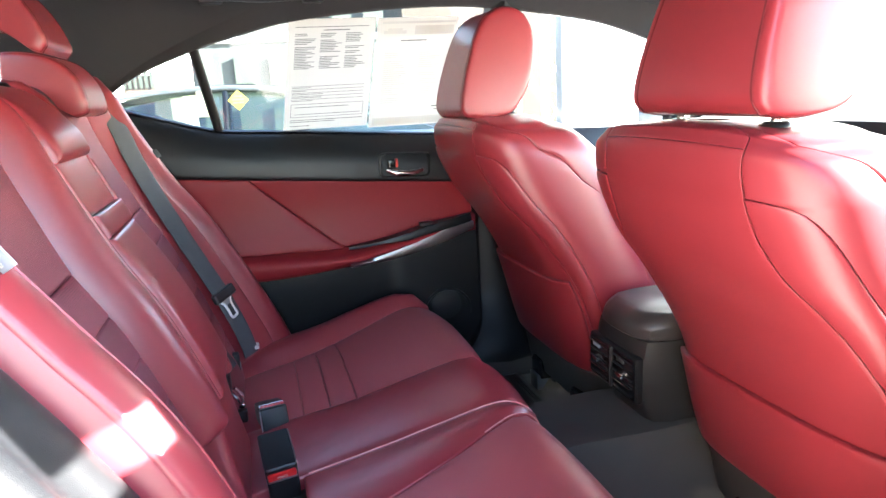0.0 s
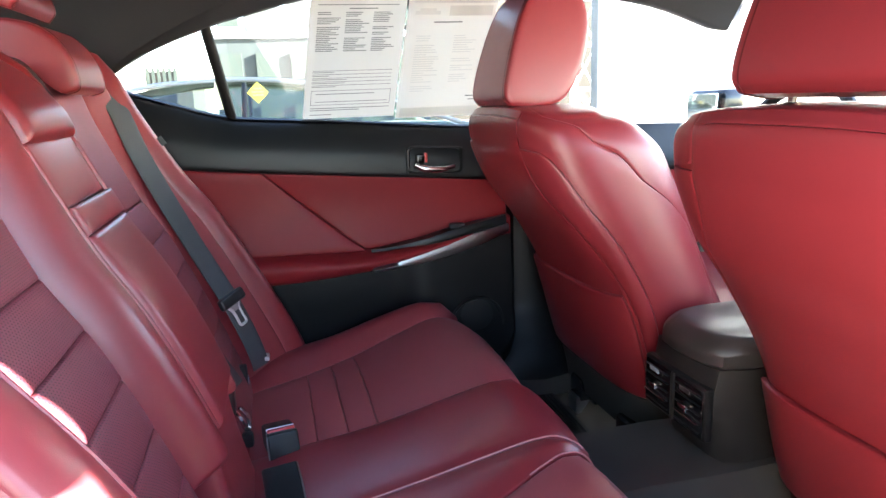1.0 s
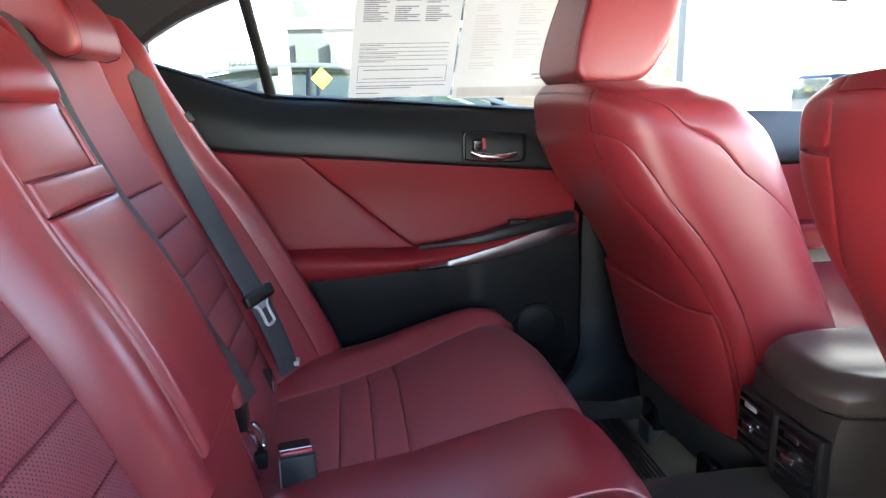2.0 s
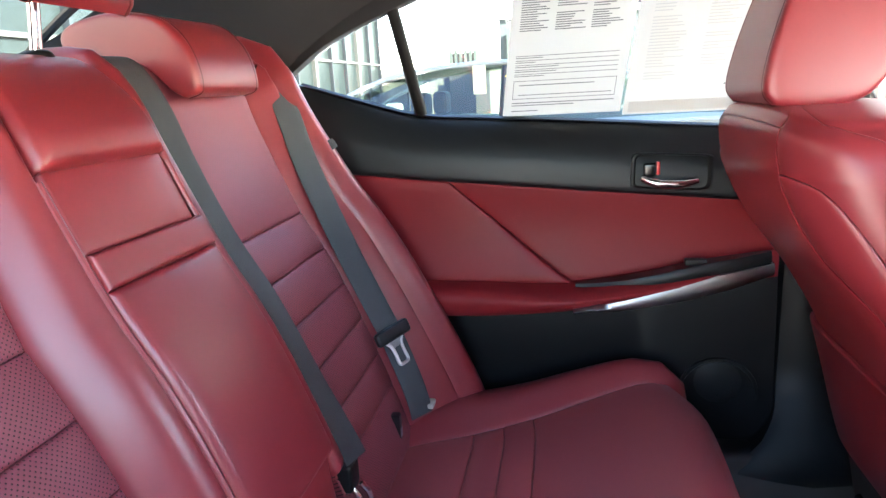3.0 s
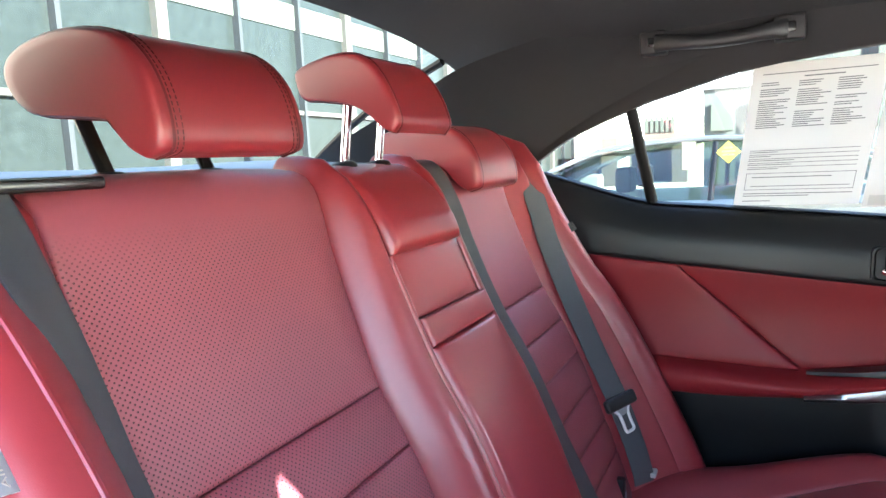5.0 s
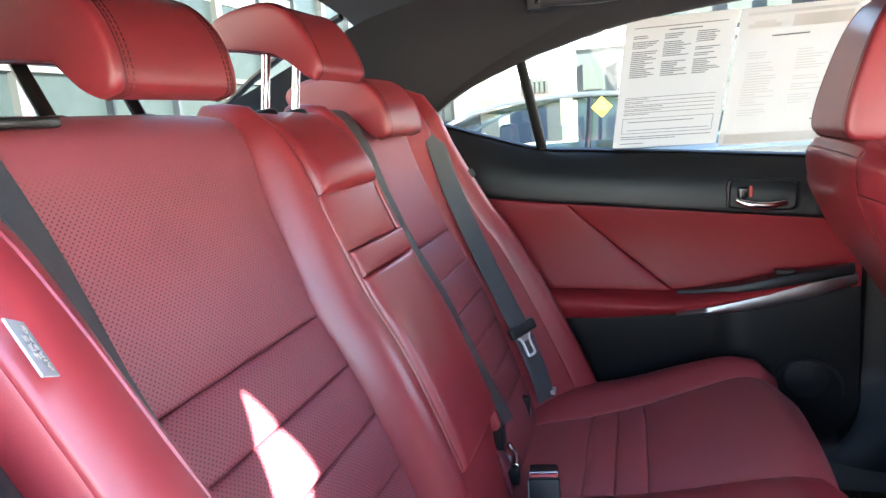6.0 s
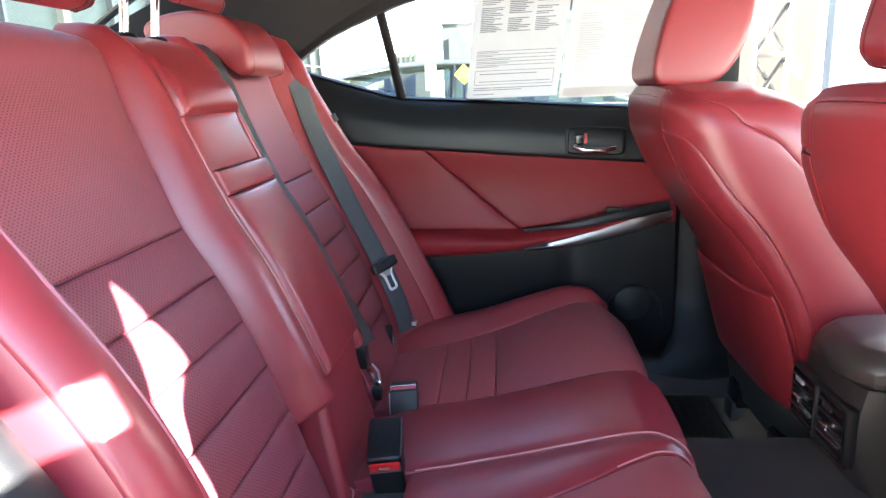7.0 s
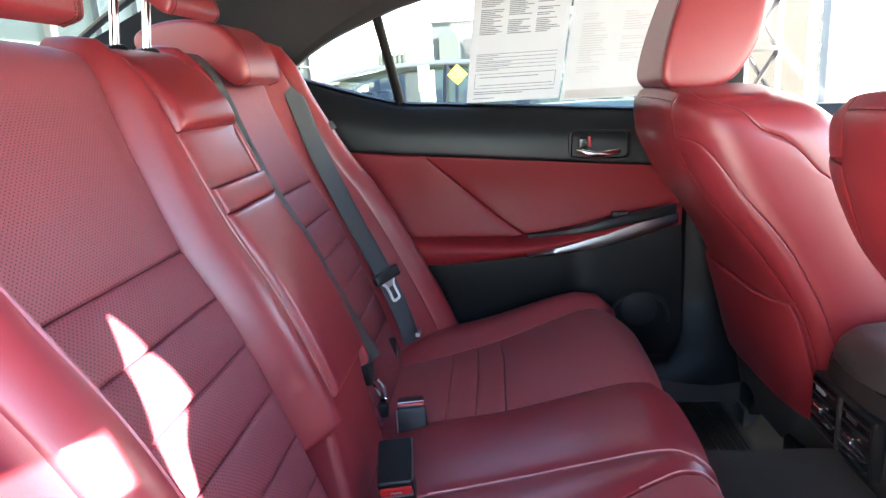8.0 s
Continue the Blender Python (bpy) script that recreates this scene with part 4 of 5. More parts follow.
for vy in (-0.047, 0.047):
    vent = part("vent", box(0.8905, 0.898, KY + vy - 0.040, KY + vy + 0.040, 0.211, 0.293, 0.003), black_gloss, console)
    for k in range(5):
        part("vane", move(box(-0.0028, 0.0028, -0.036, 0.036, -0.0010, 0.0010, 0.0006), Matrix.Translation((0.8905, KY + vy, 0.2190 + 0.0165 * k)) @ Matrix.Rotation(radians(-22), 4, "Y")), black_hard, vent)
    part("vane_tab", box(0.879, 0.889, KY + vy - 0.007, KY + vy + 0.015, 0.247, 0.257, 0.003), chrome, vent, "chrome vane tab")
    part("vane_edge", box(0.884, 0.8885, KY + vy - 0.033, KY + vy + 0.033, 0.2335, 0.2365, 0.001), chrome, vent, "chrome edge strip")
    part("flow_mark", box(0.8875, 0.8905, KY + vy - 0.006, KY + vy + 0.022, 0.276, 0.285, 0.001), tag_cloth if vy > 0 else satin, vent, "pale air flow mark")

# ---- far rear door ----
door = thing("car_door", "red and black trimmed rear car door, closed", "car door")
LOW_X, LOW_Z = (-0.10, 0.15, 0.45, 0.83), (0.655, 0.628, 0.600, 0.566)


def trim_low(x):
    return smooth(x, LOW_X, LOW_Z)


rows = []
for x in np.linspace(-0.16, 0.835, 50):
    zs_, zl = sill(max(x, -0.122)), trim_low(x)
    d = zs_ - zl
    rows.append(spline([(x, 0.74, zs_ - 0.004), (x, 0.722, zs_), (x, 0.706, zs_ - 0.006), (x, 0.688, zs_ - 0.25 * d), (x, 0.672, zs_ - 0.55 * d), (x, 0.668, zs_ - 0.85 * d), (x, 0.672, zl), (x, 0.70, zl - 0.002)], np.linspace(0, 1, 26)))
part("upper_trim", sheet(rows), black_soft, door)
rows = [[(x, 0.724, sill(x) - 0.002), (x, 0.716, sill(x) + 0.006), (x, 0.708, sill(x) + 0.002)] for x in np.linspace(-0.09, 0.84, 40)]
part("window_seal", sheet(rows), black_hard, door)


def crease_x(z):
    return 0.211 + (0.618 - z) / (0.618 - 0.412) * 0.243


def arm_top(x):
    return smooth(x, (0.0, 0.30, 0.452, 0.60, 0.72, 0.83), (0.425, 0.415, 0.412, 0.432, 0.455, 0.470))


def panel_y(x, z):
    return 0.672 + 0.012 * math.sin(max(0, min(1, (0.62 - z) / 0.2)) * math.pi)


def front_insert(u, v, h):
    z_hi, z_lo = trim_low(0.5), 0.412
    # v up; the rear border follows the diagonal crease
    x0 = crease_x(z_lo + (0.618 - z_lo) * v)
    x = x0 + (0.832 - x0) * u
    lo_, hi_ = arm_top(x), trim_low(x)
    z = lo_ + (hi_ - lo_) * v
    return (x, panel_y(x, z) - h, z)


def rear_insert(u, v, h):
    x1 = crease_x(0.412 + (0.618 - 0.412) * v)
    x = 0.0 + (x1 - 0.0) * u
    lo_, hi_ = arm_top(x), trim_low(x)
    z = lo_ + (hi_ - lo_) * v
    return (x, panel_y(x, z) - 0.012 * (1 - v) - h, z)


part("front_insert", pad(front_insert, 0.5, 0.2, 0.006, 0.0, 20, 10), door_leather, door)
part("rear_insert", pad(rear_insert, 0.4, 0.2, 0.006, 0.004, 14, 10), door_leather, door)
# armrest roll
rows = []
for x in np.linspace(0.02, 0.835, 44):
    zt = arm_top(x)
    zb = smooth(x, (0.0, 0.25, 0.45, 0.6, 0.83), (0.356, 0.352, 0.366, 0.390, 0.425))
    k = smooth(x, (0.0, 0.2, 0.45, 0.7, 0.83), (0.045, 0.06, 0.075, 0.06, 0.006))
    rows.append(spline([(x, 0.685, zt + 0.004), (x, 0.668 - 0.35 * k, zt), (x, 0.668 - 0.9 * k, zt - 0.010), (x, 0.668 - k, 0.5 * (zt + zb)), (x, 0.668 - 0.75 * k, zb + 0.006), (x, 0.665 - 0.3 * k, zb), (x, 0.69, zb)], np.linspace(0, 1, 20)))
part("armrest", sheet(rows), door_leather, door)
# silver strip under the switch plate
rows = []
for q in np.linspace(0, 1, 30):
    x = 0.455 + 0.365 * q
    zc = smooth(x, (0.455, 0.55, 0.65, 0.75, 0.82), (0.376, 0.388, 0.408, 0.432, 0.446))
    y = smooth(x, (0.455, 0.6, 0.75, 0.82), (0.592, 0.598, 0.612, 0.634))
    w = 0.004 + 0.013 * math.sin(min(1, q * 1.15) * math.pi * 0.5) * (1 - 0.5 * max(0, q - 0.75) * 4)
    rows.append([(x, y + 0.02, zc + w), (x, y, zc + w), (x, y - 0.004, zc), (x, y + 0.002, zc - w), (x, y + 0.02, zc - w)])
part("silver_strip", sheet(rows), satin, door, "satin silver trim strip", sharp=60)
rows = []
for q in np.linspace(0, 1, 24):
    x = 0.46 + 0.355 * q
    zc = arm_top(x) + 0.003
    y0 = smooth(x, (0.46, 0.6, 0.75, 0.82), (0.640, 0.612, 0.620, 0.642))
    w = 0.008 + 0.036 * math.sin(q * math.pi) ** 0.7
    e = min(1.0, max(0.12, (q - 0.22) / 0.30))      # the plate rises out of a thin grip line
    rows.append([(x, y0 + w, zc + 0.003), (x, y0 + w * 0.9, zc + 0.002 + 0.007 * e), (x, y0, zc + 0.002 + 0.007 * e), (x, y0 - 0.006 * e, zc - 0.002), (x, y0 - 0.002, zc - 0.003 - 0.012 * e)])
part("switch_plate", sheet(rows), black_hard, door, sharp=50)
part("window_switch", box(0.66, 0.70, 0.622, 0.638, arm_top(0.68) + 0.010, arm_top(0.68) + 0.022, 0.004, 3), black_hard, door)
# black lower panel with pocket and loudspeaker
rows = []
for x in np.linspace(0.0, 0.835, 44):
    zb = smooth(x, (0.0, 0.25, 0.45, 0.6, 0.83), (0.358, 0.354, 0.368, 0.392, 0.430))
    bulge = 0.03 * max(0, min(1, (x - 0.53) / 0.06))
    rows.append(spline([(x, 0.70, zb + 0.004), (x, 0.680 - 0.4 * bulge, zb), (x, 0.676 - 0.6 * bulge, zb - 0.05), (x, 0.678 - bulge, 0.22), (x, 0.672 - bulge, 0.12), (x, 0.68 - bulge, 0.05), (x, 0.70, 0.0)], np.linspace(0, 1, 24)))
part("lower_panel", sheet(rows), black_pillar, door)
ring = []
for t in np.linspace(0, 2 * math.pi, 48, endpoint=False):
    ring.append([(0.732 + (0.074 + r_) * math.cos(t), 0.648 + dy, 0.188 + (0.074 + r_) * math.sin(t)) for r_, dy in ((0.004, 0.006), (0.002, -0.003), (-0.004, -0.003), (-0.008, 0.004))])
speaker = part("loudspeaker", sheet(ring, close_u=True), black_hard, door)
part("grille", sheet([[(0.732 + 0.068 * r_ * math.cos(t), 0.650 - 0.006 * (1 - r_ * r_), 0.188 + 0.068 * r_ * math.sin(t)) for r_ in (0.02, 0.3, 0.55, 0.8, 1.0)] for t in np.linspace(0, 2 * math.pi, 40, endpoint=False)], close_u=True), black_hard, speaker)
# inside handle in its bezel
HX, HZ = 0.639, 0.629
bez = []
for t in np.linspace(0, 2 * math.pi, 48, endpoint=False):
    c_, s_ = math.cos(t), math.sin(t)
    px = HX + 0.073 * math.copysign(abs(c_) ** 0.25, c_) + 0.005 * s_
    pz = HZ + 0.034 * math.copysign(abs(s_) ** 0.25, s_) - 0.06 * (px - HX)
    bez.append([(HX + (px - HX) * k, 0.664 + dy, HZ + (pz - HZ) * k) for k, dy in ((1.02, 0.008), (1.0, -0.004), (0.95, -0.005), (0.90, 0.0), (0.86, 0.022), (0.3, 0.028), (0.02, 0.028))])
handle = part("door_handle", sheet(bez, close_u=True), black_hard, door, sharp=50)
part("lever", tube([(HX - 0.056, 0.650, HZ - 0.008), (HX - 0.03, 0.645, HZ - 0.018), (HX + 0.01, 0.646, HZ - 0.021), (HX + 0.045, 0.652, HZ - 0.016)], [0.006, 0.0085, 0.0085, 0.006], 12), chrome, handle, "chrome pull lever")
part("lock_knob", box(HX - 0.052, HX - 0.030, 0.648, 0.668, HZ - 0.006, HZ + 0.018, 0.006, 3), black_gloss, handle)
part("lock_mark", box(HX - 0.029, HX - 0.022, 0.655, 0.668, HZ - 0.004, HZ + 0.020, 0.002), red_plastic, handle, "red lock mark")

# far front door
fdoor = thing("car_door", "red and black trimmed front car door, closed", "car door")
rows = []
for x in np.linspace(0.985, 1.65, 20):
    zs_ = sill(x)
    rows.append(spline([(x, 0.74, zs_), (x, 0.715, zs_), (x, 0.69, zs_ - 0.05), (x, 0.672, zs_ - 0.11), (x, 0.70, zs_ - 0.13)], np.linspace(0, 1, 14)))
part("upper_trim", sheet(rows), black_soft, fdoor)
part("red_insert", box(0.985, 1.65, 0.672, 0.69, 0.42, 0.562, 0.006), door_leather, fdoor)
part("armrest", box(1.02, 1.60, 0.61, 0.69, 0.36, 0.425, 0.02, 4), door_leather, fdoor)
part("lower_panel", box(0.985, 1.65, 0.675, 0.69, 0.02, 0.40, 0.006), black_soft, fdoor)

mirror = thing("side_mirror", "dark grey outside mirror on the front door", "mirror", at=(1.625, 0.915, 0.712))
part("shell", box(-0.05, 0.05, -0.09, 0.09, -0.055, 0.065, 0.035, 4), black_gloss, mirror)
part("mirror_glass", box(-0.055, -0.049, -0.075, 0.075, -0.04, 0.05, 0.002), chrome, mirror)
part("arm", box(-0.02, 0.03, -0.16, -0.07, -0.05, -0.02, 0.008), black_gloss, mirror)

# ---- papers in the window ----
def window_paper(x0, x1, z0, z1, label, rows_fn):
    p = thing("window_paper", label, "paper", "papers in the window")

    def place(x, z, off):
        return (x + 0.14 * (z - z0), glass_y(z) - 0.006 - off, z)
    P = [[place(x, z, 0.002 * math.sin(7 * (x - x0) / (x1 - x0))) for z in np.linspace(z0, z1, 8)] for x in np.linspace(x0, x1, 8)]
    bm = sheet(P)
    bmesh.ops.solidify(bm, geom=bm.faces[:], thickness=0.0004)
    part("sheet", bm, paper, p)
    quads = {}
    rows_fn(quads)
    for key, (mat, items) in quads.items():
        bm = bmesh.new()
        for a, b, c, d in items:
            xa, xb = x0 + (x1 - x0) * a, x0 + (x1 - x0) * b
            za, zb = z0 + (z1 - z0) * c, z0 + (z1 - z0) * d
            n = 4
            lo_ = [bm.verts.new(place(xa + (xb - xa) * i / n, za, 0.0042)) for i in range(n + 1)]
            hi_ = [bm.verts.new(place(xa + (xb - xa) * i / n, zb, 0.0042)) for i in range(n + 1)]
            for i in range(n):
                bm.faces.new((lo_[i], lo_[i + 1], hi_[i + 1], hi_[i]))
        tagged(part(key, bm, mat, p), kind="stuff")
    return p


rng = random.Random(4)


def guide_rows(q):
    items = [(0.08, 0.92, 0.925, 0.931), (0.40, 0.70, 0.895, 0.903)]
    for c0 in (0.08, 0.37, 0.66):
        for k in range(22):
            if rng.random() < 0.12:
                continue
            z = 0.865 - 0.0145 * k
            items.append((c0, c0 + rng.uniform(0.12, 0.25), z, z + 0.0065))
    for k in range(5):
        z = 0.40 - 0.030 * k
        items.append((0.07, 0.92, z, z + 0.004))
        items.append((0.07, 0.07 + rng.uniform(0.1, 0.4), z - 0.013, z - 0.008))
    items += [(0.07, 0.93, 0.235, 0.239), (0.07, 0.93, 0.115, 0.119), (0.07, 0.075, 0.115, 0.239), (0.925, 0.93, 0.115, 0.239), (0.12, 0.75, 0.205, 0.211), (0.12, 0.9, 0.14, 0.145)]
    items += [(0.07, 0.93, 0.085, 0.091), (0.07, 0.6, 0.068, 0.074), (0.07, 0.3, 0.03, 0.036)]
    q["printing"] = (ink, items)


def sticker_rows(q):
    items = []
    for c0, n in ((0.12, 26), (0.55, 22)):
        for k in range(n):
            if rng.random() < 0.15:
                continue
            z = 0.70 - 0.019 * k
            items.append((c0, c0 + rng.uniform(0.12, 0.3), z, z + 0.007))
    items.append((0.04, 0.98, 0.015, 0.085))
    q["pale_printing"] = (ink_pale, items)
    q["picture"] = (material("faded_print", (0.47, 0.455, 0.44), 0.8, vary=0.35), [(0.06, 0.97, 0.945, 0.965), (0.08, 0.36, 0.855, 0.885), (0.13, 0.31, 0.885, 0.905), (0.46, 0.95, 0.845, 0.925)])
    q["heading"] = (ink, [(0.30, 0.62, 0.79, 0.80), (0.78, 0.9, 0.17, 0.18), (0.82, 0.9, 0.14, 0.148)])


window_paper(0.322, 0.548, 0.742, 1.020, "white printed buyer form taped inside the window", guide_rows)
window_paper(0.552, 0.775, 0.735, 1.018, "white faded price sheet taped inside the window", sticker_rows)

# grab handle at the roof rail
def grab(x0, x1, label):
    g = thing("grab_handle", label, "grab handle", "grab handles")
    zc, y = 1.078, 0.596
    rows = []
    for q in np.linspace(0, 1, 22):
        x = x0 + (x1 - x0) * q
        out_ = 0.030 * min(1.0, 5 * min(q, 1 - q)) ** 0.6
        h = 0.013 + 0.006 * abs(2 * q - 1) ** 3
        rows.append([(x, y - out_ + 0.010 * math.cos(a), zc - 0.004 - 0.012 * math.sin(math.pi * q) + h * math.sin(a)) for a in np.linspace(0, 2 * math.pi, 14, endpoint=False)])
    part("grip", cap(sheet(rows, close_v=True)), handle_plastic, g)
    for x in (x0, x1):
        part("mount", box(x - 0.026, x + 0.026, y - 0.010, y + 0.03, zc - 0.026, zc + 0.020, 0.008, 3), handle_plastic, g)
        part("screw_cover", box(x - 0.010, x + 0.010, y - 0.013, y - 0.006, zc - 0.012, zc + 0.006, 0.003, 2), black_gloss, g)
    return g


grab(0.18, 0.42, "dark plastic grab handle on the roof rail")

# ---- dashboard and windscreen ----
dash = thing("dashboard", "black dashboard under the windscreen", "dashboard")
part("dash_top", loft([[(1.58, y, 0.60), (1.60, y, 0.70), (1.70, y, 0.735), (2.1, y, 0.74), (2.15, y, 0.3), (1.62, y, 0.3)] for y in (-0.70, -0.3, 0.0, 0.3, 0.70)], 20), black_soft, dash)
wheel = thing("steering_wheel", "black steering wheel before the dashboard", "steering wheel", at=(1.42, 0.372, 0.62))
wheel.rotation_euler = (0, radians(-65), 0)
part("rim", sheet([[((0.18 + 0.014 * math.cos(b)) * math.cos(a), (0.18 + 0.014 * math.cos(b)) * math.sin(a), 0.014 * math.sin(b)) for b in np.linspace(0, 2 * math.pi, 10, endpoint=False)] for a in np.linspace(0, 2 * math.pi, 48, endpoint=False)], close_u=True, close_v=True), black_soft, wheel)
part("hub", box(-0.06, 0.06, -0.08, 0.08, -0.05, 0.0, 0.02, 3), black_soft, wheel)
for a in (0, math.pi):
    part("spoke", move(box(0.05, 0.175, -0.02, 0.02, -0.03, -0.01, 0.005), Matrix.Rotation(a + math.pi / 2, 4, "Z")), black_soft, wheel)
screen = part("windscreen", sheet([[(1.48 + 0.75 * w, y, 1.05 - 0.32 * w) for y in np.linspace(-0.68, 0.68, 8)] for w in np.linspace(0, 1, 5)]), glass)
screen.visible_shadow = False
tagged(screen, "clear sloping windscreen", "window", kind="structure")

# ---- the open near door ----
near_door = thing("car_door", "open rear car door with window beside the doorway", "car door", at=(0.90, -0.753, 0))
near_door.rotation_euler = (0, 0, radians(-24))
part("door_shell", box(0.0, 0.07, -0.92, 0.0, -0.12, 0.70, 0.02, 3), paint_silver, near_door)
part("door_trim", box(-0.045, -0.002, -0.86, -0.05, 0.0, 0.69, 0.02, 3), black_soft, near_door)
part("red_insert", box(-0.055, -0.048, -0.80, -0.10, 0.40, 0.57, 0.003), door_leather, near_door)
# Three unseen blocks added to shape the sun patch on the near seat.
part("sun_mask_low", box(0.0, 0.05, -0.20, 0.0, 0.68, 0.828, 0.012, 3), black_hard, near_door)
part("sun_mask_high", box(0.0, 0.05, -0.20, 0.0, 0.880, 1.13, 0.012, 3), black_hard, near_door)
part("sun_mask_top", box(0.0, 0.05, -0.80, -0.18, 1.0, 1.13, 0.012, 3), black_hard, near_door)
part("window_frame", tube([(0.03, -0.03, 0.70), (0.03, -0.05, 0.98), (0.03, -0.12, 1.03), (0.03, -0.45, 1.02), (0.03, -0.78, 0.90), (0.03, -0.92, 0.80)], 0.022, 8), black_hard, near_door)
pane = part("pane", sheet([[(0.03, y, z) for z in np.linspace(0.70, float(np.interp(y, (-0.9, -0.75, -0.45, -0.12, -0.04), (0.80, 0.91, 1.02, 1.03, 0.98))), 4)] for y in np.linspace(-0.9, -0.04, 8)]), glass, near_door)
pane.visible_shadow = False

# ---- outside ----
asphalt = material("concrete_lot", (0.60, 0.55, 0.47), 0.9, grain=0.8, grain_scale=60, vary=0.25)
GZ = -0.40
g = part("ground", sheet([[(x, y, GZ) for y in np.linspace(-400, 400, 9)] for x in np.linspace(-400, 400, 9)]), asphalt)
tagged(g, "pale concrete parking lot reaching the horizon", "ground", kind="structure")

# Panes coloured near black: the facade's shade is put into them.
facade_glass = material("teal_facade_glass", (0.0075, 0.0108, 0.0102), 0.32, 0.0, vary=0.5, spec=0.10)
mullion_grey = material("grey_mullion", (0.012, 0.015, 0.016), 0.5, spec=0.2)
frame_pale = material("pale_window_frame", (0.034, 0.036, 0.032), 0.5, spec=0.2)
wall_white = material("white_plaster", (0.80, 0.79, 0.76), 0.8, vary=0.05)
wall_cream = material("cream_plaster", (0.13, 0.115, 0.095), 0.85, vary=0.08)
# Tan wall darkened in its colour, standing in for the shade on it.
tan_in_shade = material("shaded_tan_plaster", (0.022, 0.018, 0.012), 0.85, vary=0.5)
brace_brown = material("brown_steel", (0.016, 0.012, 0.008), 0.6)
wall_brown = material("brown_brick_wall", (0.055, 0.045, 0.036), 0.85, vary=0.3)
steel_grey = material("grey_steel", (0.28, 0.30, 0.32), 0.5, 0.3)
yellow = material("yellow_sign", (0.75, 0.55, 0.05), 0.5)
car_blue = material("blue_grey_car_paint", (0.20, 0.21, 0.205), 0.5, 0.0, spec=0.2)
tint = material("dark_tinted_glass", (0.045, 0.056, 0.048), 0.30, spec=0.15)


def glass_building(at, length, height, turn, cell_w, cell_h, label):
    b = thing("glass_building", label, "building", at=at)
    b.rotation_euler = (0, 0, radians(turn))
    part("core", box(-length / 2, length / 2, 0.12, 6.0, 0, height, 0), mullion_grey, b)
    n, m = int(length / cell_w), int(height / cell_h)
    pane_me = None
    for i in range(n):
        for k in range(m):
            if pane_me is None:
                ob = part("pane", box(-cell_w / 2 + 0.04, cell_w / 2 - 0.04, 0.0, 0.06, 0.04, cell_h - 0.04, 0.0), facade_glass, b)
                pane_me = ob.data
            else:
                ob = new("pane", pane_me)
                ob.parent = b
            ob.location = (-length / 2 + (i + 0.5) * cell_w, 0.05, k * cell_h)
    for i in range(n + 1):
        w = 0.10 if i % 3 == 0 else 0.035
        part("mullion", box(-length / 2 + i * cell_w - w, -length / 2 + i * cell_w + w, -0.08, 0.1, 0, height, 0.0), frame_pale if i % 3 == 0 else mullion_grey, b)
    for k in range(m + 1):
        part("transom", box(-length / 2, length / 2, -0.05, 0.1, k * cell_h - 0.04, k * cell_h + 0.04, 0.0), frame_pale if k % 2 else mullion_grey, b)
    for k in (1, 3):
        part("dark_beam", box(-length * 0.28, length * 0.16, 0.02, 0.10, k * cell_h + 1.5, k * cell_h + 1.95, 0.0), tint, b, "dark beam behind the panes")
    return b


glass_building((-7.5, 8.0, GZ), 41.6, 11.5, 90, 1.6, 2.3, "teal glass showroom front with grey mullions behind the car")


def block(name, x0, x1, y0, y1, z1, mat, label, category, storeys=0):
    b = thing(name, label, category)
    part("wall", box(x0, x1, y0, y1, GZ, z1, 0.0), mat, b)
    for k in range(storeys):
        z = GZ + 0.8 + k * (z1 - GZ) / storeys
        for i in range(6):
            xa = x0 + (x1 - x0) * (i + 0.2) / 6
            part("window", box(xa, xa + (x1 - x0) * 0.1, y0 - 0.05, y0 + 0.02, z, z + (z1 - GZ) / storeys * 0.5, 0.0), tint, b)
    return b


# Unseen wall added to bounce sunlight onto the front seat backs.
block("bounce_building", -9.5, -6.0, -22.0, 0.2, 4.6, wall_cream, "unseen cream wall behind the car, added to bounce sunlight", "building")
# Unseen canopy added to keep the sun off most of the rear seat.
canopy = thing("canopy", "unseen white canopy on columns, added to block the sun", "canopy")
part("shade_deck", box(10.0, 12.5, -3.15, -1.3, 3.6, 4.9, 0.02), wall_white, canopy)
part("shade_fascia", box(9.90, 9.98, -4.3, -1.2, 4.47, 5.4, 0.02), wall_white, canopy)
for cy in (-2.8, -1.6):
    part("column", box(11.1, 11.4, cy - 0.12, cy + 0.12, GZ, 3.6, 0.02), wall_white, canopy)
block("white_wall", 2.05, 5.5, 2.35, 2.50, 3.2, wall_white, "white sunlit panel wall beside the parked car", "wall")
part_post = thing("steel_post", "grey square steel post beside the white wall", "post", "steel posts")
part("shaft", box(1.905, 1.99, 2.28, 2.36, GZ, 3.2, 0.006), steel_grey, part_post)
part_post = thing("steel_post", "grey square steel post in the parking lot", "post", "steel posts")
part("shaft", box(-0.975, -0.875, 6.0, 6.08, GZ, 4.2, 0.006), wall_white, part_post)
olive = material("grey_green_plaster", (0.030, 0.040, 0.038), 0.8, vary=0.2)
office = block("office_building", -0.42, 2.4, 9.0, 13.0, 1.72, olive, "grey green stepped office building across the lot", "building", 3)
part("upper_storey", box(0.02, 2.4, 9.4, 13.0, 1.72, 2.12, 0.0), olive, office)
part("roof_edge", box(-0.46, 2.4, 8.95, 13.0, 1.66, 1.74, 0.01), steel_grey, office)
block("tan_building", 2.6, 5.4, 9.0, 14.0, 5.0, tan_in_shade, "tan building behind the steel frame, shade in its colour", "building")
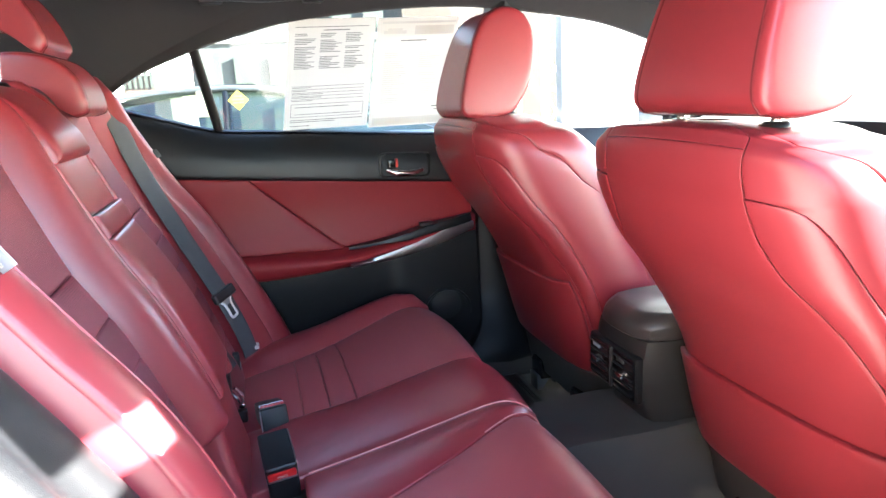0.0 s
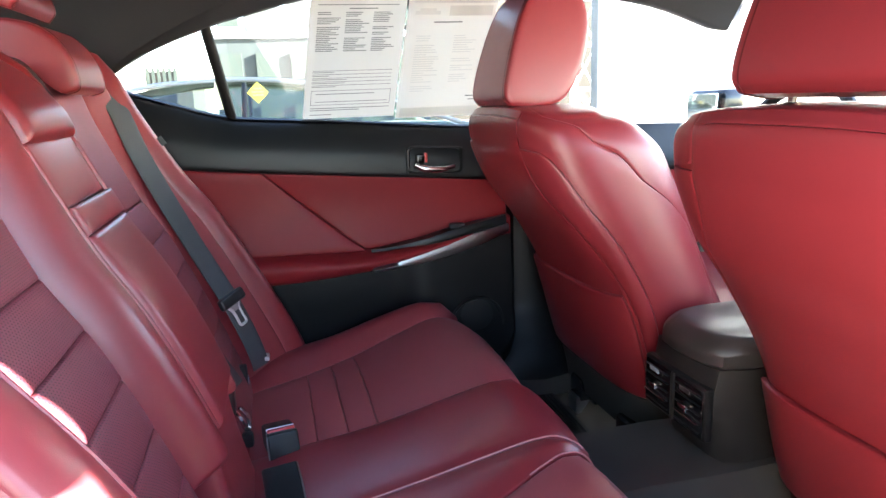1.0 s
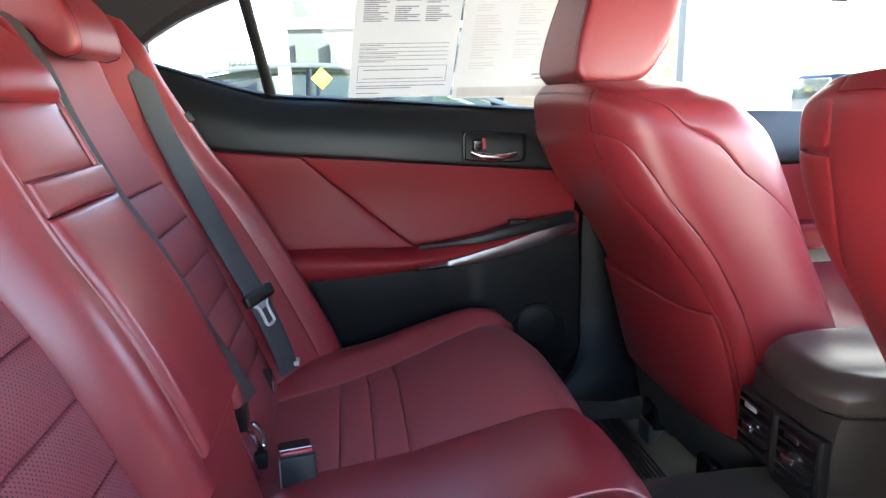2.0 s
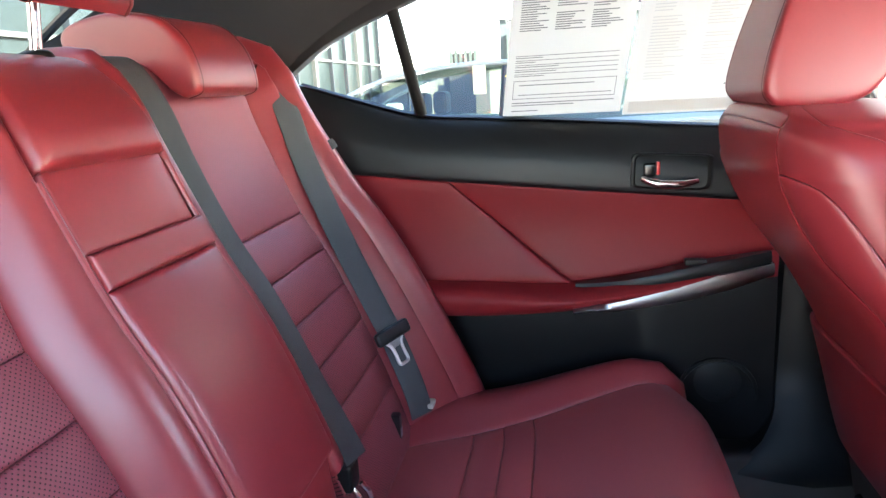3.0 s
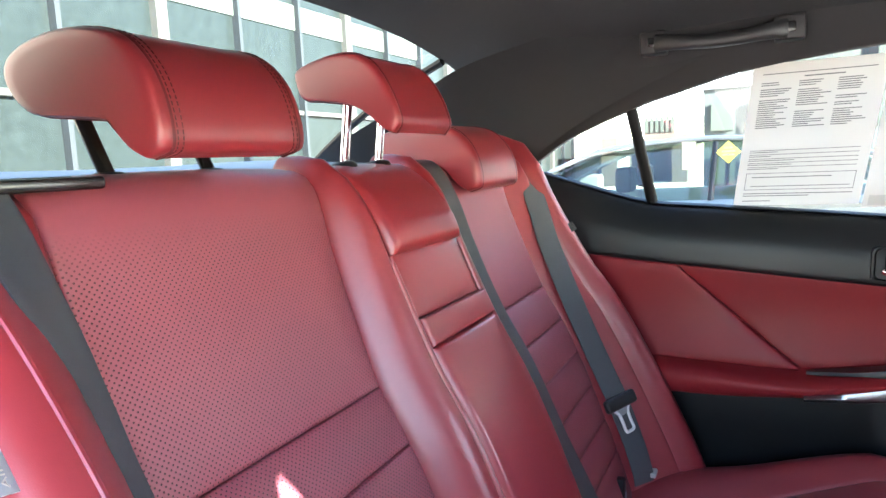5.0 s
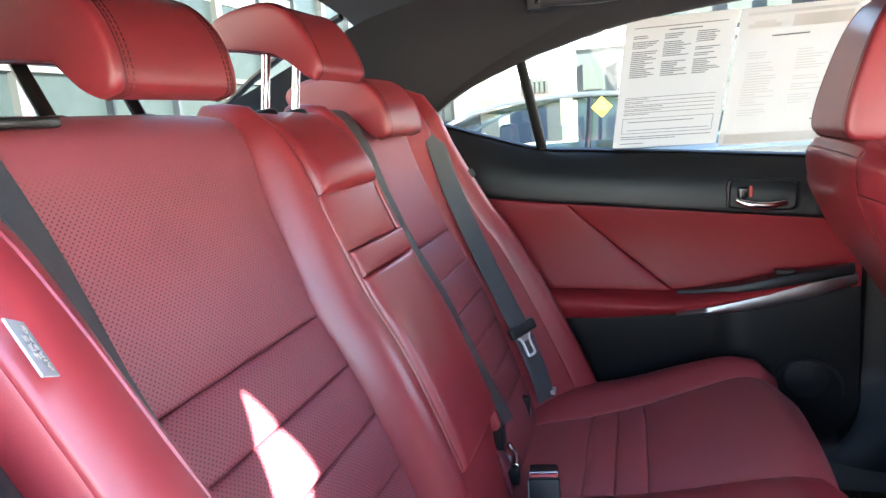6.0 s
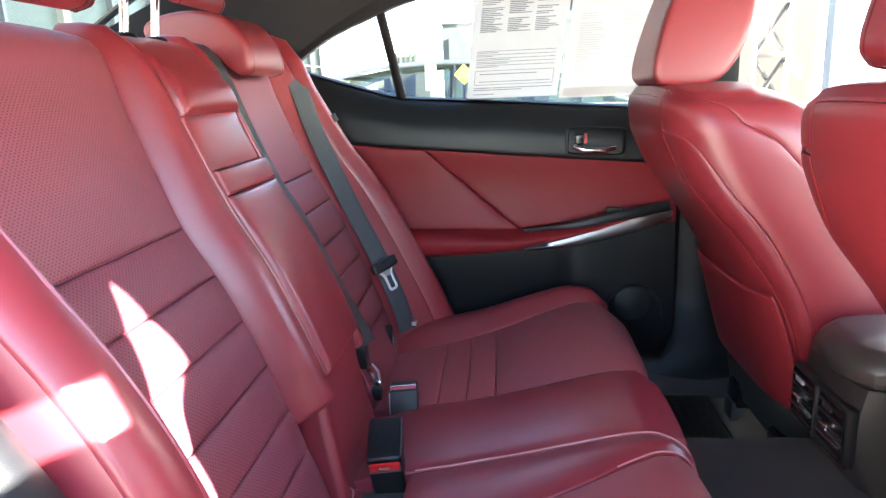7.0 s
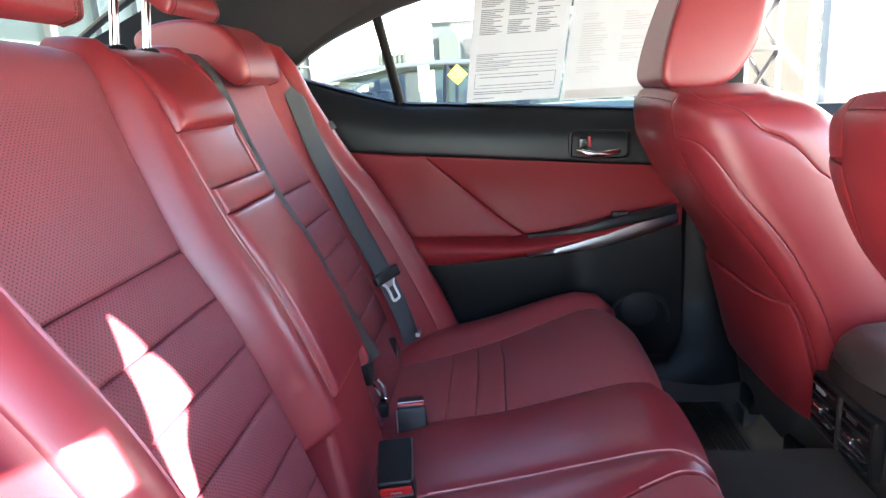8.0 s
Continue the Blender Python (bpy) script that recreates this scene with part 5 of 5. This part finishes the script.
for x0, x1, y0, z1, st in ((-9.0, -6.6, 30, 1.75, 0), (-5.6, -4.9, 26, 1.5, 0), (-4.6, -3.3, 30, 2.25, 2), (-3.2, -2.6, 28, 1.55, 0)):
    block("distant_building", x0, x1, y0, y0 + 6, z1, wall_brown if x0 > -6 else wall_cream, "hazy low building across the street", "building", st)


def lattice(x0, x1, y, z1, w, r, n, mat, label):
    """Two columns with crossed bracing between them."""
    b = thing("lattice_frame", label, "steel frame", "steel frames")
    for x in (x0, x1):
        part("column", box(x - w, x + w, y - 0.03, y + 0.03, GZ, z1, 0.008), wall_white, b)
    h = (z1 - GZ) / n
    for k in range(n):
        za, zb = GZ + k * h, GZ + (k + 1) * h
        zm, xm = 0.5 * (za + zb), 0.5 * (x0 + x1)
        part("brace", tube([(x0, y, za), (xm, y, zm), (x1, y, zb)], r, 6), mat, b)
        part("brace", tube([(x1, y + 2 * r, za), (xm, y + 2 * r, zm), (x0, y + 2 * r, zb)], r, 6), mat, b)
        part("beam", box(x0, x1, y - 0.025, y + 0.025, zb - 0.02, zb + 0.02, 0.004), steel_grey if mat is wall_white else mat, b)
    return b


lattice(3.00, 3.22, 4.9, 3.6, 0.028, 0.009, 10, wall_white, "white steel frame with thin crossed braces")
lattice(2.62, 2.90, 5.3, 3.6, 0.012, 0.020, 9, brace_brown, "brown steel frame with broad crossed braces")
column = thing("white_column", "white round column beside the steel frames", "column")
part("shaft", tube([(2.93, 4.75, GZ), (2.93, 4.75, 1.5), (2.93, 4.75, 4.0)], 0.035, 20), wall_white, column)



def parked_car(x0, y0, label):
    """A saloon standing alongside; its nose points to the rear of this car."""
    c = thing("parked_car", label, "car", at=(x0, y0, GZ))
    side = [(-2.2, 0.45), (-2.25, 0.62), (-2.1, 0.78), (-1.4, 0.90), (-0.9, 0.97), (1.4, 1.00), (2.1, 0.98), (2.2, 0.80), (2.2, 0.45), (1.6, 0.28), (0, 0.25), (-1.6, 0.28)]
    rows = [[(x * k, w, 0.25 + (z - 0.25) * q) for x, z in side] for w, k, q in ((-0.88, 0.97, 0.94), (-0.86, 0.99, 1.0), (0, 1.0, 1.03), (0.86, 0.99, 1.0), (0.88, 0.97, 0.94))]
    part("body", loft(rows, 16), car_blue, c, sharp=50)
    cabin = [(-1.0, 0.95, 0.80), (-0.35, 1.24, 0.66), (0.1, 1.31, 0.62), (0.6, 1.30, 0.62), (1.1, 1.20, 0.64), (1.75, 0.98, 0.76)]
    rows = []
    for x, z, w in cabin:
        rows.append([(x, -0.80, 0.93), (x, -w - 0.02, 0.5 * (0.93 + z) + 0.02), (x, -w + 0.04, z - 0.01), (x, -0.3, z + 0.012), (x, 0.3, z + 0.012), (x, w - 0.04, z - 0.01), (x, w + 0.02, 0.5 * (0.93 + z) + 0.02), (x, 0.80, 0.93)])
    ghouse = part("greenhouse", cap(sheet(spline(np.array(rows).reshape(6, -1), np.linspace(0, 1, 22)).reshape(22, 8, 3), close_v=True)), car_glass, c, sharp=50)
    ghouse.visible_shadow = False
    for sx in (-0.25, 0.75):
        for sy in (-0.36, 0.36):
            seat = part("seat", box(sx - 0.10, sx + 0.14, sy - 0.22, sy + 0.22, 0.55, 0.98, 0.06, 3), black_soft, c)
            part("headrest", box(sx + 0.03, sx + 0.13, sy - 0.12, sy + 0.12, 1.02, 1.18, 0.04, 3), black_soft, seat)
    part("wheel_rim", move(tube([(0.19 * math.cos(a), 0.19 * math.sin(a), 0) for a in np.linspace(0, 2 * math.pi, 13)], 0.017, 8), Matrix.Translation((-0.62, -0.36, 0.92)) @ Matrix.Rotation(radians(62), 4, "Y")), black_soft, c)
    for sg in (-1, 1):
        part("roof_rail", tube([(-1.02, sg * 0.80, 0.95), (-0.36, sg * 0.665, 1.25), (0.1, sg * 0.625, 1.32), (0.6, sg * 0.625, 1.31), (1.1, sg * 0.645, 1.21), (1.78, sg * 0.76, 0.98)], 0.014, 8), car_blue, c)
        part("pillar", tube([(0.35, sg * 0.80, 0.95), (0.36, sg * 0.72, 1.12), (0.37, sg * 0.64, 1.30)], 0.016, 6), black_hard, c)
        part("mirror", box(-0.80, -0.62, sg * 0.98 - 0.08, sg * 0.98 + 0.08, 0.98, 1.10, 0.03, 3), car_blue, c)
    part("roof", sheet([[(x, w * f, z + 0.012 - 0.012 * f * f) for f in np.linspace(-1, 1, 9)] for x, z, w in spline([(-0.40, 1.24, 0.64), (0.1, 1.31, 0.62), (0.6, 1.30, 0.62), (1.1, 1.20, 0.62)], np.linspace(0, 1, 12))]), car_blue, c)
    for wx in (-1.35, 1.35):
        for sg in (-1, 1):
            w = part("wheel", tube([(wx, sg * 0.70, 0.32), (wx, sg * 0.80, 0.32), (wx, sg * 0.89, 0.32)], 0.32, 28), black_hard, c, sharp=50)
            part("rim", tube([(wx, sg * 0.86, 0.32), (wx, sg * 0.89, 0.32), (wx, sg * 0.897, 0.32)], [0.20, 0.20, 0.17], 24), satin, w, sharp=50)
    return c


parked_car(-0.25, 3.85, "blue-grey saloon parked alongside, dark windows")
card = thing("window_card", "cream card hung in the parked car window", "card", at=(0.0, 3.02, 0.835))
part("board", box(-0.034, 0.034, -0.002, 0.002, -0.075, 0.072, 0.001), material("cream_card", (0.42, 0.38, 0.22), 0.7), card)
sign = thing("window_sign", "small yellow diamond sign in the parked car window", "sign", at=(0.195, 3.02, 0.845))
part("board", move(box(-0.042, 0.042, -0.002, 0.002, -0.042, 0.042, 0.001), Matrix.Rotation(radians(45), 4, "Y")), yellow, sign)
for k, w in enumerate((0.022, 0.034, 0.030)):
    part("bar", box(-w, w, -0.004, -0.0025, 0.018 - 0.018 * k, 0.026 - 0.018 * k, 0), ink, sign)
